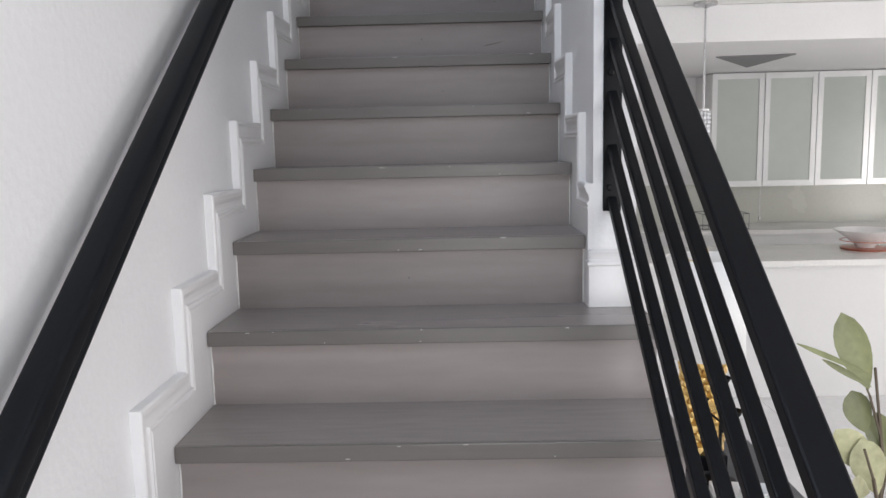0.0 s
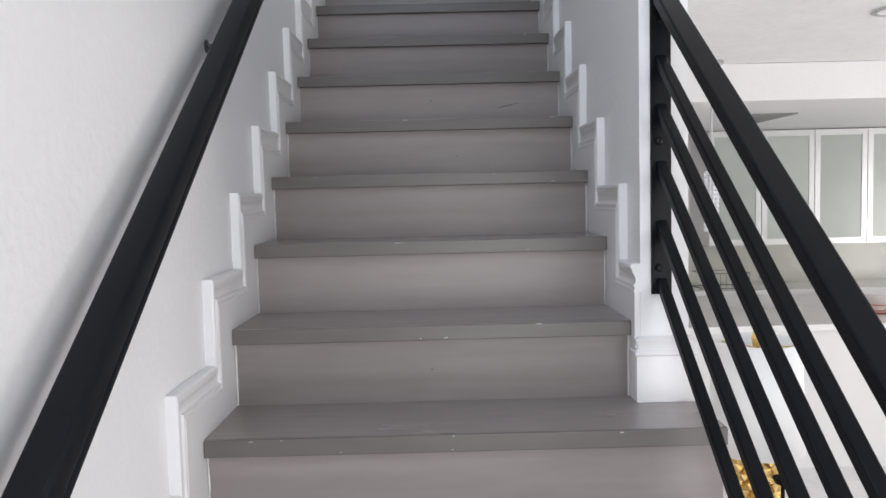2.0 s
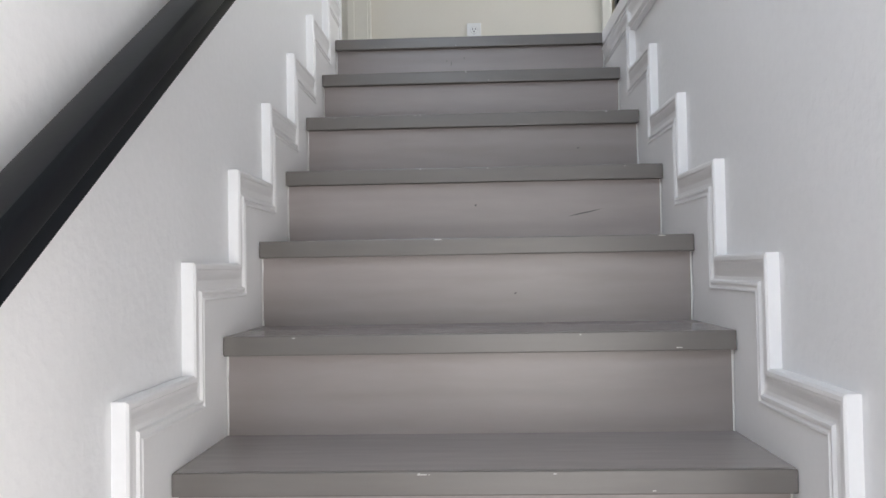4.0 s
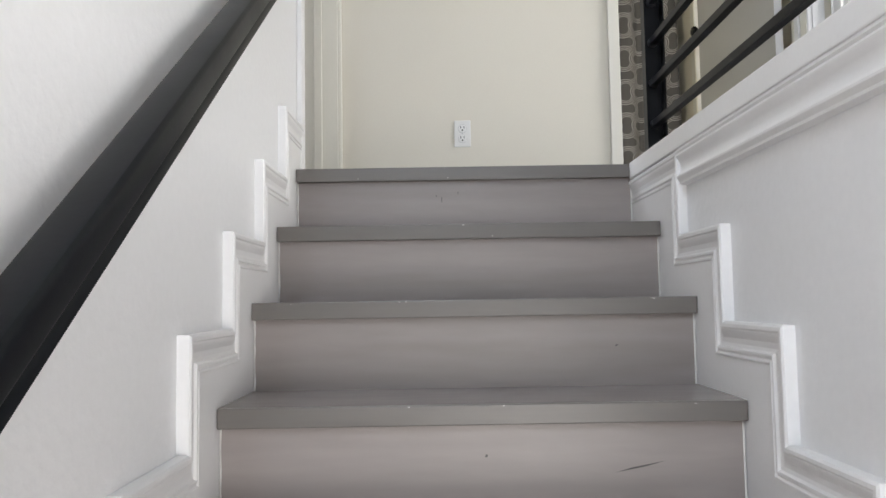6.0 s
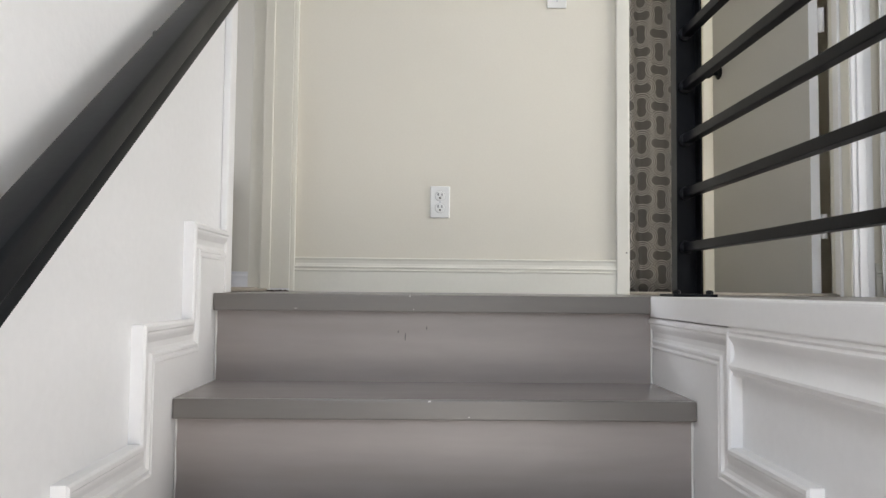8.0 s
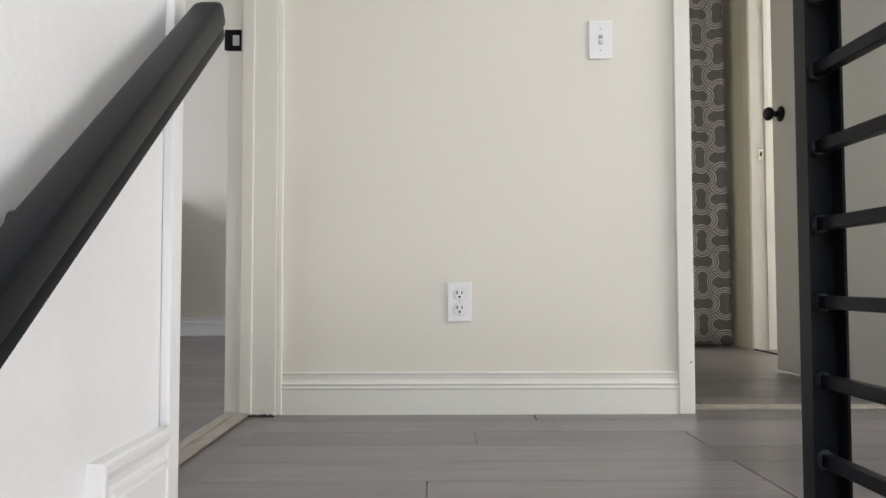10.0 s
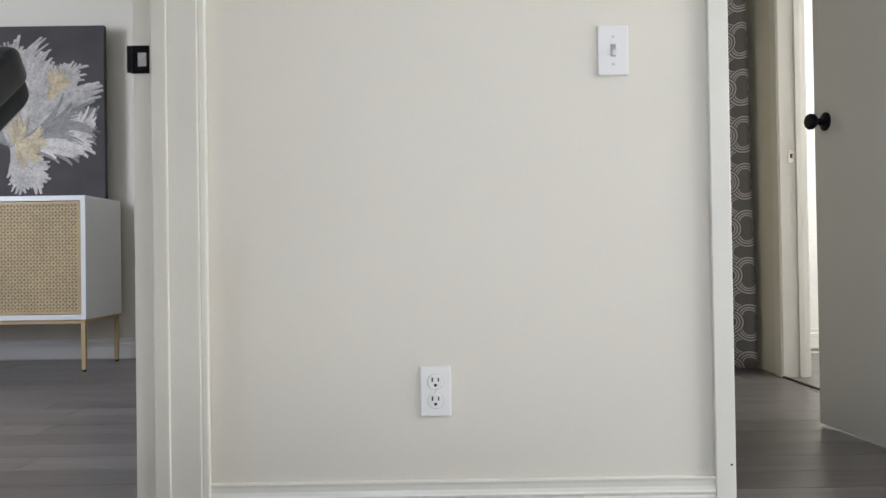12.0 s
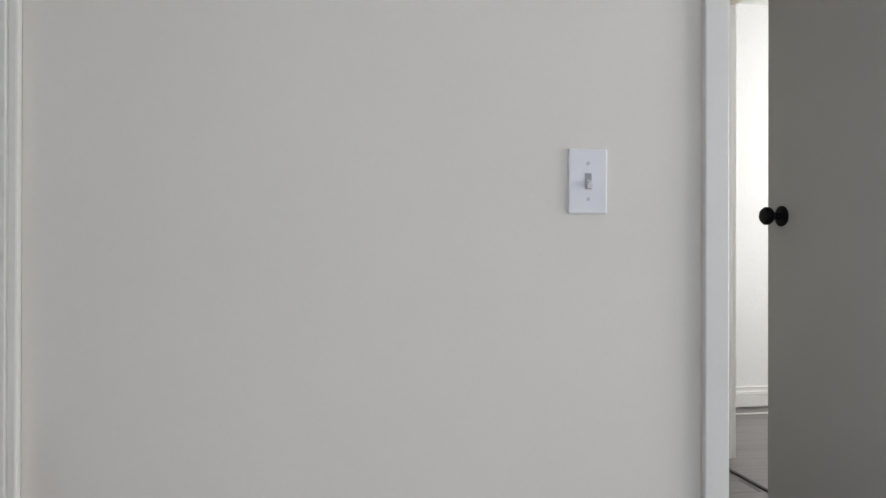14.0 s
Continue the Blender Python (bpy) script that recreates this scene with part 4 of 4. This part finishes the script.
branch([(0, 0, 0.19), (0.004, 0.002, 0.32), (-0.010, 0.0, 0.42), (-0.022, 0.0, 0.51)], 0.0035, 0.0018)
branch([(-0.006, 0.0, 0.38), (-0.028, 0.002, 0.455), (-0.034, 0.004, 0.47)], 0.0022, 0.0015)
branch([(0.003, 0.01, 0.20), (0.03, 0.02, 0.36), (0.05, 0.02, 0.50)], 0.003, 0.0015)
branch([(0.0, -0.01, 0.20), (-0.03, -0.03, 0.30), (-0.05, -0.03, 0.36)], 0.003, 0.0015)
leaf((-0.032, 0, 0.469), (-0.079, 0.01, 0.616), 0.066, LEAF, 0.015, 0.2)
leaf((-0.034, 0, 0.500), (-0.170, -0.01, 0.564), 0.011, LEAF, 0.012, 1.0)
leaf((-0.028, 0, 0.474), (-0.116, 0.005, 0.528), 0.013, LEAF, 0.008, 1.0)
leaf((-0.030, 0.004, 0.38), (-0.055, 0.01, 0.462), 0.056, LEAF, 0.008, 0.5)
leaf((-0.012, 0, 0.30), (-0.092, -0.01, 0.388), 0.066, LEAFPALE, 0.010, -0.5)
leaf((-0.008, -0.01, 0.26), (-0.045, -0.02, 0.372), 0.070, LEAFPALE, 0.012, 0.4)
leaf((0.004, 0, 0.33), (0.004, 0.02, 0.415), 0.058, LEAF, 0.010, 0.1)
leaf((0.02, 0.01, 0.30), (0.06, -0.01, 0.40), 0.060, LEAF, 0.012, 0.6)
leaf((0.045, 0.02, 0.46), (0.10, 0.03, 0.58), 0.060, LEAF, 0.016, -0.4)
leaf((0.05, 0.02, 0.48), (0.14, 0.0, 0.50), 0.050, LEAF, -0.014, 1.2)
leaf((-0.03, -0.02, 0.27), (-0.10, -0.06, 0.30), 0.055, LEAFPALE, -0.012, 1.0)
leaf((0.01, 0.0, 0.24), (0.10, 0.03, 0.28), 0.060, LEAFPALE, -0.012, 1.0)

# ---- kitchen ----
KY = 3.0
for i in range(7):
    x0 = 2.789 + i * 0.451
    cab = thing("wall_cabinet", "wall cabinet with an aluminium-framed frosted glass door", "cabinet", (x0, KY, LOW), "kitchen wall cabinets")
    zb, zt = 1.285, 2.255
    part("body", boxes((0.001, 0.022, zb, 0.450, 0.449, zt)), LACQUER, cab)
    d = part("cabinet_door", boxes((0.003, 0, zb, 0.048, 0.02, zt), (0.403, 0, zb, 0.448, 0.02, zt), (0.048, 0, zb, 0.403, 0.02, zb + 0.05), (0.048, 0, zt - 0.05, 0.403, 0.02, zt)), ALU, cab, "aluminium door frame")
    part("glass_panel", boxes((0.048, 0.006, zb + 0.05, 0.403, 0.012, zt - 0.05)), FROST, d, "frosted glass panel")
setting("kitchen_soffit", boxes((1.055, 0.92, LOW + 2.264, EAST - 0.002, 3.447, LOWCEIL - 0.002), bevel=0.004), PLASTER, "white dropped kitchen ceiling above the wall cabinets", "soffit")
setting("kitchen_backsplash", boxes((1.06, 3.436, LOW + 0.921, EAST - 0.003, 3.4495, LOW + 1.284)), material("backsplash_panel", (0.52, 0.53, 0.48), 0.25, spread=0.03, scale=2, bump=0.02),
        "pale grey-green glossy backsplash behind the counter", "backsplash")
back = thing("kitchen_counter", "white kitchen counter along the wall", "counter", (0, 0, LOW))
part("body", boxes((1.06, 2.85, 0.0, EAST - 0.01, 3.434, 0.88)), LACQUER, back)
part("worktop", boxes((1.06, 2.82, 0.88, EAST - 0.01, 3.434, 0.92), bevel=0.003), COUNTER, back)
island = thing("kitchen_island", "white kitchen island with a stone worktop", "kitchen island", (0, 0, LOW))
part("body", boxes((1.75, 1.22, 0, 4.9, 1.85, 0.88), bevel=0.002), LACQUER, island)
part("worktop", boxes((1.72, 1.17, 0.88, 4.93, 1.92, 0.92), bevel=0.003), COUNTER, island)
tray = thing("serving_tray", "round copper-red wire tray on the island", "tray", (3.42, 1.62, LOW + 0.92))
part("tray_base", lathe(bmesh.new(), [(0.15, 0.0), (0.16, 0.012), (0.15, 0.014)], 36), TERRA, tray, "", True)
part("rim", lathe(bmesh.new(), [(0.158, 0.060), (0.163, 0.060), (0.163, 0.066), (0.158, 0.066), (0.158, 0.060)], 36, closed=False), TERRA, tray)
bowl = thing("bowl", "wide white porcelain bowl standing in the tray", "bowl", (3.42, 1.62, LOW + 0.935))
part("bowl_body", lathe(bmesh.new(), [(0.06, 0.0), (0.07, 0.02), (0.15, 0.085), (0.20, 0.118), (0.205, 0.122), (0.195, 0.118), (0.14, 0.085), (0.06, 0.03), (0.01, 0.026)], 40), PORCELAIN, bowl, "", True)
cord = thing("pull_cord", "thin pull cord with a small knob under the wall cabinets", "cord", (3.235, KY + 0.02, LOW + 1.284))
part("string", lathe(bmesh.new(), [(0.003, 0.0), (0.003, -0.27)], 8), STEEL, cord)
part("knob", lathe(bmesh.new(), [(0.003, -0.262), (0.010, -0.27), (0.012, -0.285), (0.006, -0.297)], 12), STEEL, cord, "", True)
# thin added sheet that draws a dark triangular shape under the soffit
wedge = bmesh.new()
tri_pts = [(2.38, 1.70), (2.90, 1.64), (2.90, 2.52)]
low_face = [wedge.verts.new((x, y, LOW + 2.256)) for x, y in tri_pts]
high_face = [wedge.verts.new((x, y, LOW + 2.2635)) for x, y in tri_pts]
wedge.faces.new(low_face)
wedge.faces.new(high_face)
for i in range(3):
    wedge.faces.new((low_face[i], low_face[(i + 1) % 3], high_face[(i + 1) % 3], high_face[i]))
tagged(part("soffit_panel", wedge, material("dark_triangle_grey", (0.22, 0.22, 0.225), 0.6), None, "dark grey triangle under the kitchen soffit"), "", "panel")
rack = thing("dish_rack", "thin dark wire dish rack on the kitchen counter", "dish rack", (2.72, 2.95, LOW + 0.92))
for z in (0.0, 0.13):
    bm = bmesh.new()
    for a, b in (((0, 0), (0.4, 0)), ((0.4, 0), (0.4, 0.28)), ((0.4, 0.28), (0, 0.28)), ((0, 0.28), (0, 0))):
        prism(bm, rounded(0.006, 0.006, 0.002, 2), (*a, z + 0.004), (*b, z + 0.0041))
    part("wire_frame", bm, DARKTABLE, rack)
for i in range(9):
    part("wire", lathe(bmesh.new(), [(0.002, 0.004), (0.002, 0.134)], 6, (0.05 * i, 0.0, 0)), DARKTABLE, rack)
spot = thing("ceiling_downlight", "round recessed ceiling downlight with a grey metal trim ring", "downlight", (2.40, -0.31, LOWCEIL))
part("trim_ring", lathe(bmesh.new(), [(0.098, -0.001), (0.120, -0.001), (0.118, -0.007), (0.102, -0.010), (0.096, -0.006), (0.098, -0.001)], 36, closed=False), STEEL, spot, "", True)
part("diffuser", lathe(bmesh.new(), [(0.097, -0.0008), (0.097, -0.004), (0.05, -0.005)], 36), SHADE, spot, "white frosted diffuser", True)
pend = thing("pendant_lamp", "pendant lamp on a slim steel rod with a beaded drum", "lamp", (2.03, 0.84, LOWCEIL))
part("canopy", lathe(bmesh.new(), [(0.065, 0.0), (0.065, -0.018), (0.02, -0.028), (0.008, -0.035)], 28), STEEL, pend, "brushed steel canopy", True)
part("rod", lathe(bmesh.new(), [(0.006, -0.03), (0.006, -0.61)], 10), STEEL, pend)
for a in (0, 90):
    part("spoke", boxes((-0.036, -0.003, -0.609, 0.036, 0.003, -0.603)), STEEL, pend).rotation_euler = (0, 0, radians(a))
part("top_ring", lathe(bmesh.new(), [(0.030, -0.612), (0.040, -0.612), (0.040, -0.60), (0.030, -0.60), (0.030, -0.612)], 28, closed=False), STEEL, pend)
bm = lathe(bmesh.new(), [p for i in range(13) for p in ((0.003, -0.612 - i * 0.026), (0.009, -0.625 - i * 0.026), (0.003, -0.637 - i * 0.026))], 8)
STRING = mesh_of("bead_string", bm, GLASSWARE, True)
for a in range(12):
    ob = new("bead_string", STRING)
    ob.parent = pend
    ob.location = (0.035 * math.cos(2 * math.pi * a / 12), 0.035 * math.sin(2 * math.pi * a / 12), 0)

# ---- floors, laid last ----
floor_up = setting("floor", boxes((WEST, D1A - 1.2, -0.02, WALL_L - 0.12, 4.0, -0.007), (WALL_L - 0.12, D1A, -0.019, WALL_L, D1B, -0.007), (WALL_L, 0.12, -0.02, WALL_R, LAND, -0.007),
                                  (WALL_R + 0.03, -3.6, -0.255, 4.0, LAND, -0.044), (WALL_R + 0.1, -3.6, -0.044, 4.0, LAND, -0.007), (WALL_R, 0.0, -0.0435, WALL_R + 0.1, LAND, -0.0075),
                                  (1.14, LAND, -0.02, 1.93, LAND + 0.12, -0.007), (1.22, LAND + 0.12, -0.02, 4.3, 4.0, -0.007)), GROUT,
                   "grey-brown wood-look vinyl plank floor", "floor")
PLANKS = {}


def plank(x, y, length, wide, z=0.0):
    key = (round(length, 2), round(wide, 3))
    if key not in PLANKS:
        PLANKS[key] = mesh_of("plank", boxes((0.0007, 0.0007, -0.006, key[0] - 0.0007, key[1] - 0.0007, 0), bevel=0.0008), PLANK)
    ob = new("plank", PLANKS[key])
    ob.location = (x, y, z)
    ob.parent = floor_up


def lay(x0, x1, y0, y1, seed, wide=0.152):
    rng = random.Random(seed)
    y = y0
    while y < y1 - 0.005:
        w = min(wide, y1 - y)
        x = x0
        first = rng.uniform(0.3, 1.2)
        while x < x1 - 0.005:
            n = min(first, x1 - x)
            first = 1.22
            plank(x, y, n, w)
            x += n
        y += w


lay(WALL_L, WALL_R + 0.09, 0.12, LAND, 1)
lay(WALL_R + 0.10, 4.0, -3.6, 0.12, 2)
lay(WALL_R + 0.09, 4.0, 0.12, LAND, 3)
lay(1.14, 1.93, LAND, LAND + 0.12, 4)
lay(1.22, 2.14, LAND + 0.12, 3.32, 5)
lay(2.14, 4.3, 2.15, 3.95, 6)
lay(-3.0, WALL_L - 0.12, D1A - 0.6, 4.0, 7)

floor_low = setting("floor_lower", boxes((WALL_L, NEAR, LOW - 0.05, EAST, 3.55, LOW - 0.010)), GROUT, "large white glossy floor tiles", "floor")
TILE_MESH = mesh_of("tile", boxes((0.002, 0.002, -0.010, 0.598, 0.598, 0), bevel=0.0015), TILE)
for i in range(11):
    for j in range(4, 17):
        ob = new("tile", TILE_MESH)
        ob.location = (0.15 + i * 0.6, -6.8 + j * 0.6, LOW)
        ob.parent = floor_low
